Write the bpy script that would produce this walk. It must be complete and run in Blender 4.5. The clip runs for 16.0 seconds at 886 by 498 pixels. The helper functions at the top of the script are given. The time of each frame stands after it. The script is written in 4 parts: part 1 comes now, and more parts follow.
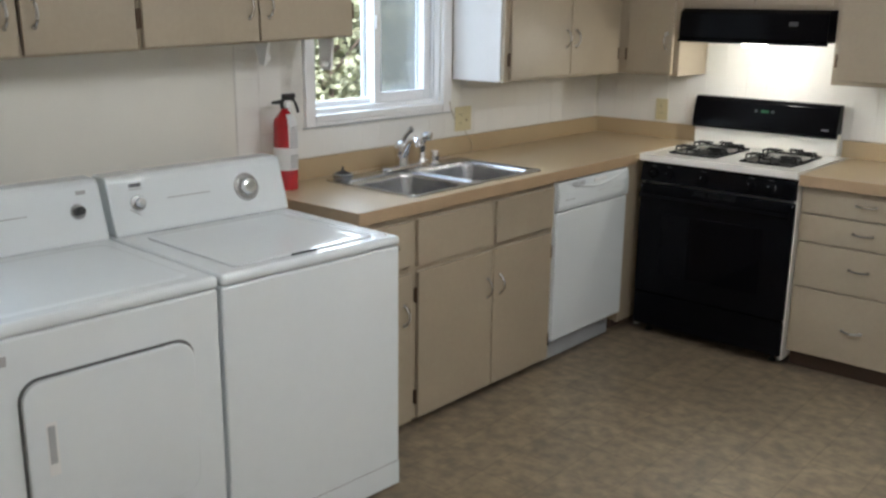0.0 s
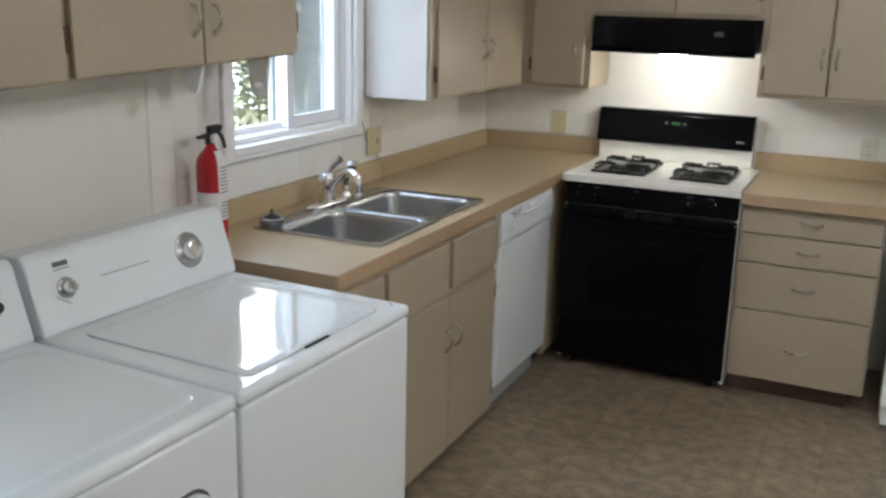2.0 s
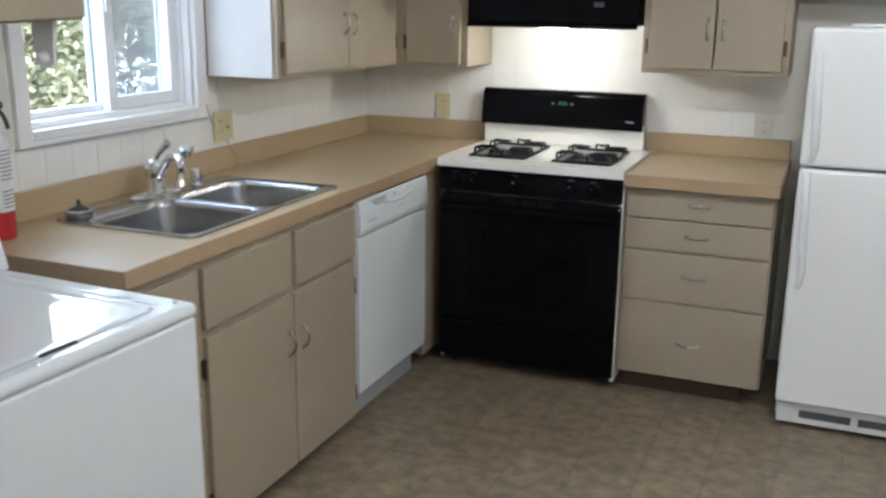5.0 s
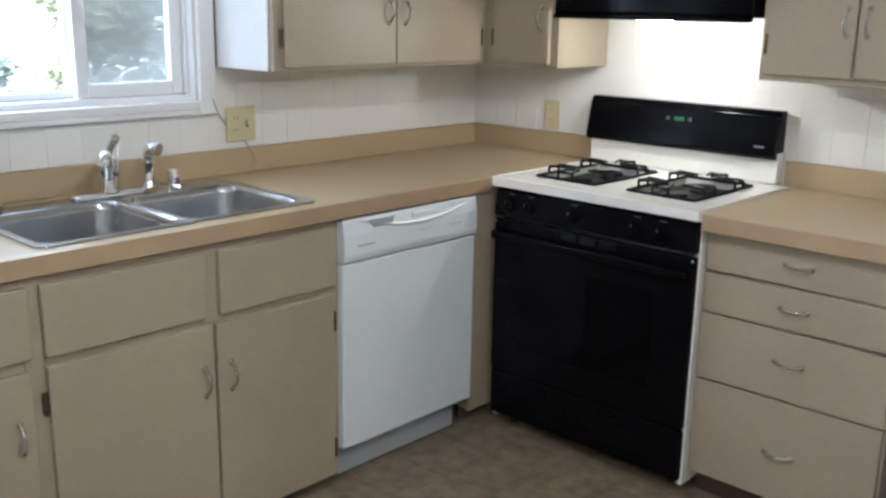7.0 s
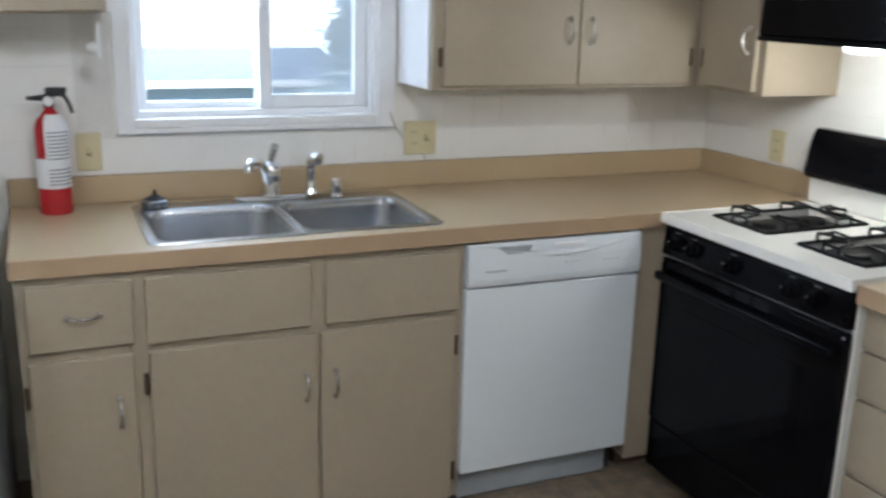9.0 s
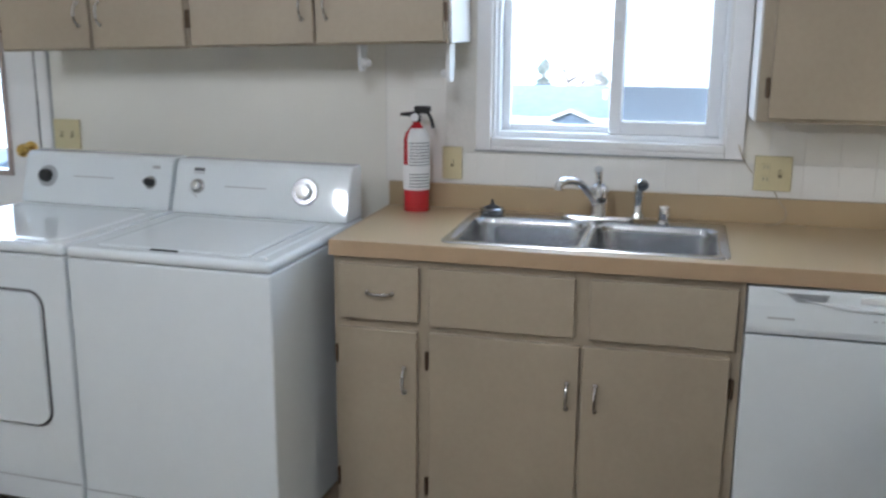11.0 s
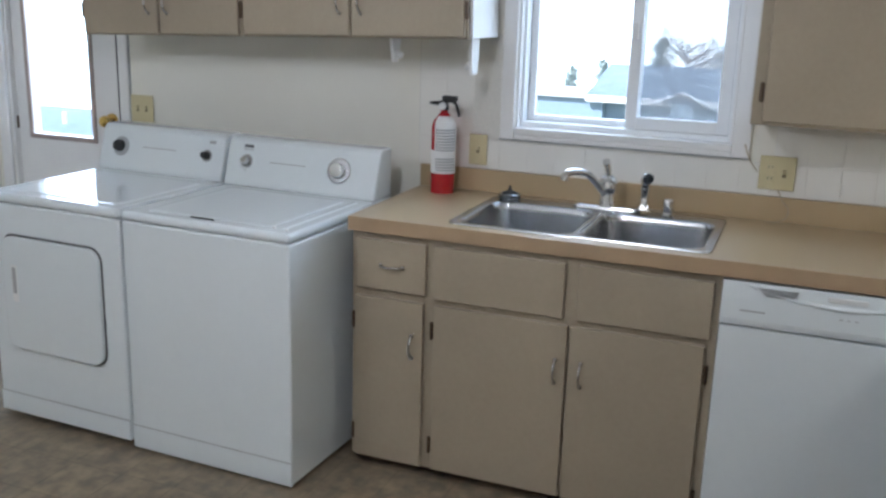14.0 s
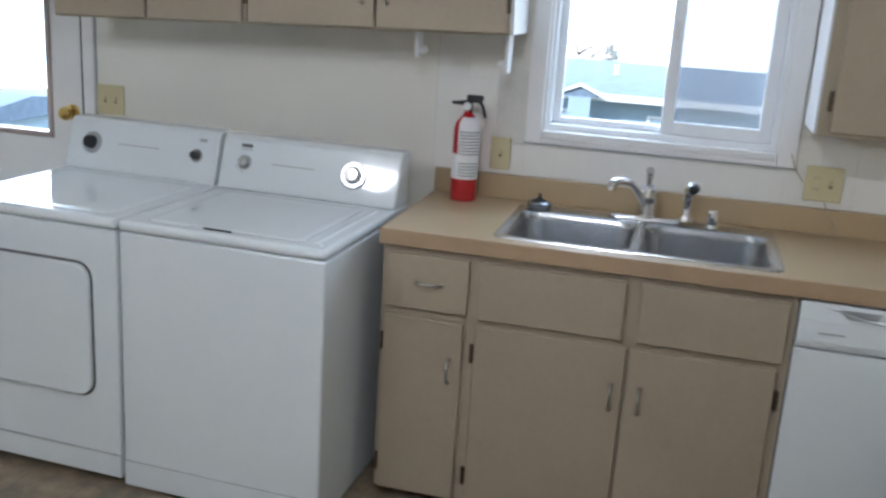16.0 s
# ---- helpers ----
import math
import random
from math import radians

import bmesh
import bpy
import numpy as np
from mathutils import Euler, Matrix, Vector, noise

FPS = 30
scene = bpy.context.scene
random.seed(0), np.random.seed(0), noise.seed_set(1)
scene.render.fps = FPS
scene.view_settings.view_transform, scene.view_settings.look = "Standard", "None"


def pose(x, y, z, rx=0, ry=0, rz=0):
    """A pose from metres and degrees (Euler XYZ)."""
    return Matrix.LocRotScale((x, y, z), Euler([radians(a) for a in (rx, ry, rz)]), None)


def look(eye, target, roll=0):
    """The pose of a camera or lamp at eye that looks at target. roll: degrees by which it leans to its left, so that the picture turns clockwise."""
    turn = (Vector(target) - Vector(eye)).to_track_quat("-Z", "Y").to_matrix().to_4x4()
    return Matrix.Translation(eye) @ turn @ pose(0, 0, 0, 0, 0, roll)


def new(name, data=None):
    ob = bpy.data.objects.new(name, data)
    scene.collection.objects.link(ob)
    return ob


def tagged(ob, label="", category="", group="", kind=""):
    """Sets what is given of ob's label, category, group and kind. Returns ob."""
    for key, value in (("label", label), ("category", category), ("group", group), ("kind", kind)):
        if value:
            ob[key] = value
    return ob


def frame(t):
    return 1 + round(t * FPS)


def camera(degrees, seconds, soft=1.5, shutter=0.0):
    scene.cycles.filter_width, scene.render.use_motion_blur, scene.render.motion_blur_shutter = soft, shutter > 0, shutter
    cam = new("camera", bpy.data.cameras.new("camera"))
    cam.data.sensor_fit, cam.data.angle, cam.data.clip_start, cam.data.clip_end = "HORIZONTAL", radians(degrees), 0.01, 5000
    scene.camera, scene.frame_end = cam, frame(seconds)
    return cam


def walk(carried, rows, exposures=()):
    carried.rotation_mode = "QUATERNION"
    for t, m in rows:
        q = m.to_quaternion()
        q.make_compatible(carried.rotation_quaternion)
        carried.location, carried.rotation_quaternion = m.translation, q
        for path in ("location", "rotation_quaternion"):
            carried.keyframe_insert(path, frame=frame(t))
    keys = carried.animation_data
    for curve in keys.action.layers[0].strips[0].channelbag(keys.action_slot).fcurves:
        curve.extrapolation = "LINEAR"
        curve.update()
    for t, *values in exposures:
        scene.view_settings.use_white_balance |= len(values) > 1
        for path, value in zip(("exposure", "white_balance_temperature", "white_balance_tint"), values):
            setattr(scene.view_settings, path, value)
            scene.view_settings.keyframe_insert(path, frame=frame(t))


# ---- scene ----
cam = camera(50.0, 16.0, soft=2.6, shutter=0.5)
EXPOSURES = [(0.0, 0.69, 5850, 9), (3.7, 0.60, 5750, 10), (5.8, 0.94, 5550, 9), (7.0, 0.95, 5530, 9), (8.0, 0.89, 5480, 9), (10.0, 0.78, 5420, 10), (12.4, 0.58, 5410, 10), (16.0, 0.55, 5400, 10)]
PATH = [
    (0, (2.957, -4.786, 1.614), (1.693, -3.319, 1.113), 0.7),
    (0.5, (2.716, -4.789, 1.614), (1.529, -3.255, 1.129), 0.4),
    (1, (2.405, -4.686, 1.616), (1.325, -3.078, 1.119), 0.9),
    (1.5, (2.166, -4.672, 1.597), (1.204, -2.985, 1.118), 1.0),
    (2, (1.994, -4.729, 1.664), (1.17, -2.979, 1.154), 1.4),
    (2.5, (1.86, -4.784, 1.678), (1.159, -2.982, 1.168), 1.4),
    (3, (1.806, -4.789, 1.664), (1.192, -2.954, 1.16), 1.1),
    (3.5, (1.809, -4.768, 1.639), (1.254, -2.912, 1.142), 1.4),
    (6, (2.518, -3.733, 1.502), (1.51, -2.081, 0.998), 0.5),
    (6.5, (2.621, -3.429, 1.489), (1.453, -1.884, 0.99), 0.8),
    (7, (2.738, -3.138, 1.466), (1.418, -1.717, 0.977), 1.1),
    (7.5, (2.808, -2.904, 1.485), (1.381, -1.595, 0.984), 1.3),
    (8, (2.881, -2.672, 1.482), (1.33, -1.511, 0.985), 1.5),
    (8.5, (2.935, -2.526, 1.449), (1.268, -1.526, 0.98), 1.7),
    (9, (3.08, -2.455, 1.557), (1.305, -1.69, 1.04), 1.5),
    (9.5, (3.065, -2.31, 1.606), (1.211, -1.811, 1.047), 1.4),
    (10, (3.142, -2.027, 1.529), (1.208, -1.94, 1.028), 0.1),
    (12.5, (3.393, -1.127, 1.565), (1.598, -1.864, 1.082), 1.1),
    (13, (3.425, -1.101, 1.604), (1.633, -1.836, 1.105), 1.3),
    (13.5, (3.434, -1.109, 1.61), (1.637, -1.828, 1.106), 1.5),
    (14, (3.428, -1.124, 1.614), (1.625, -1.824, 1.108), 1.7),
    (14.5, (3.407, -1.161, 1.599), (1.592, -1.83, 1.093), 2.0),
    (15, (3.364, -1.283, 1.572), (1.521, -1.879, 1.071), 2.6),
    (15.5, (3.344, -1.455, 1.57), (1.476, -1.964, 1.07), 2.8),
    (16, (3.316, -1.691, 1.611), (1.442, -2.153, 1.087), 3.7),
]
walk(cam, [(t, look(eye, target, roll)) for t, eye, target, roll in PATH], EXPOSURES)

# ---- world, sun and lamps ----
world = bpy.data.worlds.new("sky")
scene.world = world
world.use_nodes = True
wn = world.node_tree.nodes
sky = wn.new("ShaderNodeTexSky")
sky.sky_type, sky.sun_disc = "NISHITA", False
sky.sun_elevation, sky.sun_rotation = radians(38), radians(118)
wn["Background"].inputs["Strength"].default_value = 0.15
world.node_tree.links.new(sky.outputs[0], wn["Background"].inputs["Color"])


def lamp(name, kind, m, energy, color=(1, 1, 1), **more):
    data = bpy.data.lights.new(name, kind)
    data.energy, data.color = energy, color
    for key, value in more.items():
        if key == "size":
            data.shape, data.size, data.size_y = "RECTANGLE", value[0], value[1]
        elif key == "disk":
            data.shape, data.size = "DISK", value
        elif key == "angle":
            data.angle = value
        elif key == "radius":
            data.shadow_soft_size = value
    ob = new(name, data)
    ob.matrix_world = m
    return ob


lamp("sun", "SUN", look((20, -11, 18), (0, 0, 0)), 4.5, (1, 0.95, 0.87), angle=radians(0.5))
# sky light through the window and the glazed door
lamp("window_daylight", "AREA", look((-0.75, -1.78, 2.25), (0.9, -1.85, 0.7)), 10.5, (0.74, 0.87, 1.0), size=(1.0, 0.9))
lamp("door_daylight", "AREA", look((-0.75, -4.35, 2.45), (0.9, -4.2, 0.7)), 52, (0.74, 0.87, 1.0), size=(0.7, 0.9))
# two ceiling lamps and the cooker hood lamp
for bulb_x, bulb_y, watts in ((2.25, -2.10, 35), (3.15, -3.95, 44)):
    lamp("ceiling_bulb", "POINT", pose(bulb_x, bulb_y, 2.285), watts, (1.0, 0.955, 0.905), radius=0.13)
lamp("hood_bulb", "POINT", pose(1.05, -0.315, 1.405), 3.8, (1.0, 0.925, 0.77), radius=0.03)


# ---- materials ----
def material(name, color, rough=0.5, metal=0.0, vary=0.12, scale=6.0, fine=90.0, bump=0.05, coat=0.0, spec=0.5, uneven=0.2):
    m = bpy.data.materials.new(name)
    m.use_nodes = True
    nt = m.node_tree
    n, l = nt.nodes, nt.links
    b = n["Principled BSDF"]
    b.inputs["Roughness"].default_value, b.inputs["Metallic"].default_value = rough, metal
    b.inputs["Coat Weight"].default_value, b.inputs["Coat Roughness"].default_value = coat, 0.06
    b.inputs["Specular IOR Level"].default_value = spec
    co = n.new("ShaderNodeTexCoord")
    big, small = n.new("ShaderNodeTexNoise"), n.new("ShaderNodeTexNoise")
    for t, s, d in ((big, scale, 4), (small, fine, 3)):
        t.inputs["Scale"].default_value, t.inputs["Detail"].default_value = s, d
        l.new(co.outputs["Object"], t.inputs["Vector"])
    both = n.new("ShaderNodeMix")
    both.data_type = "FLOAT"
    both.inputs["Factor"].default_value = 0.35
    l.new(big.outputs["Fac"], both.inputs["A"])
    l.new(small.outputs["Fac"], both.inputs["B"])
    ramp = n.new("ShaderNodeValToRGB")
    ramp.color_ramp.elements[0].position, ramp.color_ramp.elements[1].position = 0.3, 0.7
    ramp.color_ramp.elements[0].color = (*[c * (1 - vary) for c in color], 1)
    ramp.color_ramp.elements[1].color = (*[min(1, c * (1 + vary)) for c in color], 1)
    l.new(both.outputs["Result"], ramp.inputs["Fac"])
    l.new(ramp.outputs["Color"], b.inputs["Base Color"])
    wear = n.new("ShaderNodeMapRange")
    wear.inputs["To Min"].default_value, wear.inputs["To Max"].default_value = max(0.02, rough * (1 - uneven)), min(1, rough * (1 + 1.2 * uneven))
    l.new(big.outputs["Fac"], wear.inputs["Value"])
    l.new(wear.outputs["Result"], b.inputs["Roughness"])
    if bump:
        bp = n.new("ShaderNodeBump")
        bp.inputs["Strength"].default_value, bp.inputs["Distance"].default_value = bump, 0.003
        l.new(small.outputs["Fac"], bp.inputs["Height"])
        l.new(bp.outputs["Normal"], b.inputs["Normal"])
    return m


def glow(name, color, strength):
    m = bpy.data.materials.new(name)
    m.use_nodes = True
    b = m.node_tree.nodes["Principled BSDF"]
    b.inputs["Base Color"].default_value = (*color, 1)
    b.inputs["Emission Color"].default_value, b.inputs["Emission Strength"].default_value = (*color, 1), strength
    return m


def grained(name, color, rough, along):
    """Painted plywood: faint upright grain lines over the paint."""
    m = material(name, color, rough, vary=0.07, scale=3.0, fine=60, bump=0.04)
    n, l = m.node_tree.nodes, m.node_tree.links
    mp, t = n.new("ShaderNodeMapping"), n.new("ShaderNodeTexNoise")
    mp.inputs["Scale"].default_value = along
    t.inputs["Scale"].default_value, t.inputs["Detail"].default_value = 14, 4
    co = n["Texture Coordinate"]
    l.new(co.outputs["Object"], mp.inputs["Vector"])
    l.new(mp.outputs["Vector"], t.inputs["Vector"])
    bp = n["Bump"]
    l.new(t.outputs["Fac"], bp.inputs["Height"])
    bp.inputs["Strength"].default_value = 0.12
    return m


CAB = grained("beige_cabinet_paint", (0.376, 0.313, 0.227), 0.40, (3, 3, 0.15))
CAB_IN = material("white_cabinet_side", (0.78, 0.76, 0.74), 0.45, vary=0.04)
WALL = material("off_white_wall_paint", (0.80, 0.775, 0.70), 0.6, vary=0.04, scale=2.5, fine=160, bump=0.12)
CEIL = material("white_ceiling_paint", (0.80, 0.79, 0.76), 0.85, vary=0.03, scale=2, fine=60, bump=0.3)
TRIM = material("white_gloss_trim", (0.84, 0.83, 0.82), 0.35, vary=0.03)
VINYL = material("white_window_vinyl", (0.86, 0.87, 0.88), 0.3, vary=0.02, bump=0)
TILE = material("white_glazed_tile", (0.84, 0.82, 0.77), 0.26, vary=0.03, scale=1.5, fine=12, bump=0.04)
GROUT = material("pale_grout", (0.72, 0.70, 0.65), 0.8, vary=0.1)
LAMINATE = material("tan_laminate", (0.46, 0.35, 0.207), 0.30, vary=0.02, scale=1.2, fine=7, bump=0.0, uneven=0.02)
LAM_EDGE = material("tan_laminate_edge", (0.41, 0.29, 0.175), 0.4, vary=0.08, scale=12, fine=220, bump=0.03)
ENAMEL = material("white_appliance_enamel", (0.795, 0.835, 0.85), 0.05, vary=0.02, scale=2, fine=40, bump=0, coat=0.3)
FRIDGE = material("warm_white_fridge_paint", (0.86, 0.855, 0.83), 0.22, vary=0.02, scale=2, fine=240, bump=0.04)
CREAM = material("cream_white_stove_enamel", (0.86, 0.84, 0.78), 0.10, vary=0.02, scale=2, fine=40, bump=0, coat=0.2)
WHITE_PL = material("white_plastic", (0.80, 0.80, 0.79), 0.35, vary=0.02, bump=0.02)
GREY_PL = material("grey_plastic", (0.42, 0.43, 0.44), 0.45, vary=0.05)
STEEL = material("brushed_stainless_steel", (0.44, 0.44, 0.445), 0.22, 1.0, vary=0.08, scale=8, fine=300, bump=0.04)
CHROME = material("polished_chrome", (0.78, 0.78, 0.78), 0.09, 1.0, vary=0.03, bump=0)
SATIN = material("satin_nickel", (0.56, 0.55, 0.54), 0.26, 1.0, vary=0.05, bump=0)
BRASS = material("polished_brass", (0.75, 0.52, 0.16), 0.2, 1.0, vary=0.05, bump=0)
BRONZE = material("dark_bronze", (0.13, 0.09, 0.06), 0.4, 0.8, vary=0.1)
BLACK = material("black_stove_enamel", (0.003, 0.003, 0.004), 0.14, vary=0.2, bump=0.0, spec=0.09)
BLACK_GLASS = material("black_oven_glass", (0.002, 0.002, 0.003), 0.07, vary=0.1, bump=0, spec=0.09)
IRON = material("black_cast_iron", (0.009, 0.009, 0.009), 0.45, vary=0.2, bump=0.1, spec=0.25)
RED = material("red_gloss_paint", (0.44, 0.011, 0.017), 0.25, vary=0.06, coat=0.3, bump=0.01)
LABEL = material("white_paper_label", (0.78, 0.77, 0.76), 0.5, vary=0.03, bump=0.02)
INK = material("dark_grey_ink", (0.10, 0.10, 0.11), 0.6, vary=0.1, bump=0)
PALE_INK = material("pale_grey_ink", (0.40, 0.40, 0.41), 0.6, vary=0.1, bump=0)
ALMOND = material("almond_plastic", (0.62, 0.55, 0.33), 0.35, vary=0.04, bump=0.02)
IVORY = material("ivory_plastic", (0.66, 0.64, 0.55), 0.35, vary=0.04, bump=0.02)
DIM_PL = material("dark_grey_plastic", (0.09, 0.09, 0.09), 0.5, vary=0.05)
RUBBER = material("black_rubber", (0.02, 0.02, 0.02), 0.6, vary=0.2)
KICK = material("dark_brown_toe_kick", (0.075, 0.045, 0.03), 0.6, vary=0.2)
GREEN_LED = glow("green_display", (0.012, 0.09, 0.03), 0.07)
LENS = glow("lit_hood_lens", (1.0, 0.93, 0.78), 12.0)
DIFFUSER = glow("lit_lamp_glass", (1.0, 0.95, 0.88), 1.2)
# emission stands in for the bright sky and haze far off
GLOW_BACKDROP = glow("glowing_sky_backdrop", (0.88, 0.95, 1.0), 2.6)
SHINGLE = material("grey_blue_shingles", (0.15, 0.19, 0.25), 0.8, vary=0.25, scale=3, fine=25, bump=0.3)
# pale base colour stands in for sky reflected in far panes
SKY_GLASS = material("glass_painted_sky_pale", (0.30, 0.37, 0.44), 0.2, vary=0.06, scale=2, bump=0)
SIDING = material("pale_blue_siding", (0.30, 0.38, 0.45), 0.7, vary=0.06, scale=2)
GRASS = material("dry_grass", (0.17, 0.16, 0.10), 0.95, vary=0.35, scale=0.4, fine=8, bump=0.4)
BARK = material("grey_brown_bark", (0.16, 0.12, 0.09), 0.9, vary=0.3, scale=5, fine=30, bump=0.5)
LEAF = material("green_yellow_leaves", (0.42, 0.42, 0.27), 0.6, vary=0.5, scale=1.2, fine=9, bump=0)
PALE_LEAF = material("pale_autumn_leaves", (0.74, 0.66, 0.62), 0.6, vary=0.3, scale=1.2, fine=9, bump=0)
NEEDLE = material("grey_green_needles", (0.36, 0.41, 0.38), 0.6, vary=0.4, scale=1.5, fine=9, bump=0)

GLASS = bpy.data.materials.new("clear_window_glass")
GLASS.use_nodes = True
gb = GLASS.node_tree.nodes["Principled BSDF"]
gb.inputs["Base Color"].default_value = (0.97, 0.99, 1.0, 1)
gb.inputs["Roughness"].default_value, gb.inputs["Transmission Weight"].default_value, gb.inputs["IOR"].default_value = 0.0, 1.0, 1.1


def screen_mesh():
    """Fine insect screen: half open, half pale grey wire."""
    m = bpy.data.materials.new("grey_insect_screen")
    m.use_nodes = True
    n, l = m.node_tree.nodes, m.node_tree.links
    b = n["Principled BSDF"]
    b.inputs["Base Color"].default_value, b.inputs["Roughness"].default_value = (0.32, 0.33, 0.34, 1), 0.6
    b.inputs["Alpha"].default_value = 0.55
    return m


SCREEN = screen_mesh()


def vinyl_floor():
    """Sheet vinyl printed with mottled brown stone squares."""
    m = material("mottled_brown_sheet_vinyl", (0.228, 0.181, 0.127), 0.38, vary=0.22, scale=7.0, fine=38, bump=0.05)
    n, l = m.node_tree.nodes, m.node_tree.links
    b, ramp, co = n["Principled BSDF"], n["Color Ramp"], n["Texture Coordinate"]
    br = n.new("ShaderNodeTexBrick")
    br.offset, br.squash = 0.0, 1.0
    br.inputs["Scale"].default_value = 1.0
    br.inputs["Brick Width"].default_value = br.inputs["Row Height"].default_value = 0.2135
    br.inputs["Mortar Size"].default_value, br.inputs["Mortar Smooth"].default_value = 0.006, 0.8
    br.inputs["Color1"].default_value, br.inputs["Color2"].default_value = (0.92, 0.92, 0.93, 1), (1.07, 1.06, 1.04, 1)
    br.inputs["Mortar"].default_value = (0.80, 0.80, 0.78, 1)
    shift = n.new("ShaderNodeMapping")
    shift.inputs["Location"].default_value = (0.0140, 0.0045, 0)
    l.new(co.outputs["Object"], shift.inputs["Vector"])
    l.new(shift.outputs["Vector"], br.inputs["Vector"])
    blotch = n.new("ShaderNodeTexNoise")
    blotch.inputs["Scale"].default_value, blotch.inputs["Detail"].default_value = 17, 8
    l.new(co.outputs["Object"], blotch.inputs["Vector"])
    br2 = n.new("ShaderNodeValToRGB")
    br2.color_ramp.elements[0].position, br2.color_ramp.elements[1].position = 0.35, 0.68
    br2.color_ramp.elements[0].color, br2.color_ramp.elements[1].color = (0.70, 0.72, 0.72, 1), (1.30, 1.26, 1.14, 1)
    l.new(blotch.outputs["Fac"], br2.inputs["Fac"])
    prev = ramp.outputs["Color"]
    for src in (br.outputs["Color"], br2.outputs["Color"]):
        mul = n.new("ShaderNodeMix")
        mul.data_type, mul.blend_type = "RGBA", "MULTIPLY"
        mul.inputs["Factor"].default_value = 1.0
        l.new(prev, mul.inputs["A"])
        l.new(src, mul.inputs["B"])
        prev = mul.outputs["Result"]
    l.new(prev, b.inputs["Base Color"])
    return m


FLOOR = vinyl_floor()


# ---- building helpers ----
def box(bm, a, b, bevel=0.0, seg=2):
    lo, hi = [min(p, q) for p, q in zip(a, b)], [max(p, q) for p, q in zip(a, b)]
    size, mid = [q - p for p, q in zip(lo, hi)], [(p + q) / 2 for p, q in zip(lo, hi)]
    made = bmesh.ops.create_cube(bm, size=1, matrix=Matrix.LocRotScale(mid, None, size))
    if bevel:
        edges = list({e for v in made["verts"] for e in v.link_edges})
        bmesh.ops.bevel(bm, geom=edges, offset=min(bevel, min(size) * 0.45), segments=seg, affect="EDGES", profile=0.5)
    return bm


def boxes(*pairs, bevel=0.0):
    bm = bmesh.new()
    for a, b in pairs:
        box(bm, a, b, bevel)
    return bm


def one_box(a, b, bevel=0.004, seg=2):
    return box(bmesh.new(), a, b, bevel, seg)


def loft(loops, closed_start=True, closed_end=True, bm=None):
    """A skin over rings of equally many points."""
    bm = bm or bmesh.new()
    rings = [[bm.verts.new(p) for p in loop] for loop in loops]
    n = len(loops[0])
    for a, b in zip(rings, rings[1:]):
        for i in range(n):
            bm.faces.new((a[i], a[(i + 1) % n], b[(i + 1) % n], b[i]))
    if closed_start:
        bm.faces.new(rings[0][::-1])
    if closed_end:
        bm.faces.new(rings[-1])
    bmesh.ops.recalc_face_normals(bm, faces=bm.faces[:])
    return bm


def round_rect(x0, x1, y0, y1, r, z, per=5):
    pts = []
    for cx, cy, a0 in ((x1 - r, y1 - r, 0), (x0 + r, y1 - r, 90), (x0 + r, y0 + r, 180), (x1 - r, y0 + r, 270)):
        for i in range(per + 1):
            a = radians(a0 + 90 * i / per)
            pts.append((cx + r * math.cos(a), cy + r * math.sin(a), z))
    return pts


def turned(origin, axis, profile, n=20, bm=None):
    """A lathe form: profile of (distance along the axis, radius)."""
    q = Vector(axis).to_track_quat("Z", "Y")
    loops = []
    for d, r in profile:
        loops.append([Vector(origin) + q @ Vector((r * math.cos(2 * math.pi * i / n), r * math.sin(2 * math.pi * i / n), d)) for i in range(n)])
    return loft(loops, bm=bm)


def tube(points, radius, n=10, bm=None):
    """A round bar along points; radius may be a list."""
    pts = [Vector(p) for p in points]
    rad = radius if isinstance(radius, (list, tuple)) else [radius] * len(pts)
    loops, ref = [], None
    for i, p in enumerate(pts):
        d = (pts[min(i + 1, len(pts) - 1)] - pts[max(i - 1, 0)]).normalized()
        if ref is None:
            ref = d.orthogonal().normalized()
        ref = (ref - d * ref.dot(d)).normalized()
        side = d.cross(ref)
        loops.append([p + rad[i] * (ref * math.cos(2 * math.pi * k / n) + side * math.sin(2 * math.pi * k / n)) for k in range(n)])
    return loft(loops, bm=bm)


def smooth_path(points, per=6):
    pts = [Vector(p) for p in points]
    out = []
    for i in range(len(pts) - 1):
        a, b, c, d = pts[max(i - 1, 0)], pts[i], pts[i + 1], pts[min(i + 2, len(pts) - 1)]
        for k in range(per):
            t = k / per
            out.append(0.5 * (2 * b + (c - a) * t + (2 * a - 5 * b + 4 * c - d) * t * t + (3 * b - a - 3 * c + d) * t ** 3))
    return out + [pts[-1]]


def prism(profile, y0, y1, bevel=0.0):
    """A profile of (x, z) drawn along y."""
    bm = loft([[(x, y0, z) for x, z in profile], [(x, y1, z) for x, z in profile]])
    if bevel:
        bmesh.ops.bevel(bm, geom=bm.edges[:], offset=bevel, segments=2, affect="EDGES", profile=0.5)
    return bm


def prism_x(profile, x0, x1, bevel=0.0):
    """A profile of (y, z) drawn along x."""
    bm = loft([[(x0, y, z) for y, z in profile], [(x1, y, z) for y, z in profile]])
    if bevel:
        bmesh.ops.bevel(bm, geom=bm.edges[:], offset=bevel, segments=2, affect="EDGES", profile=0.5)
    return bm


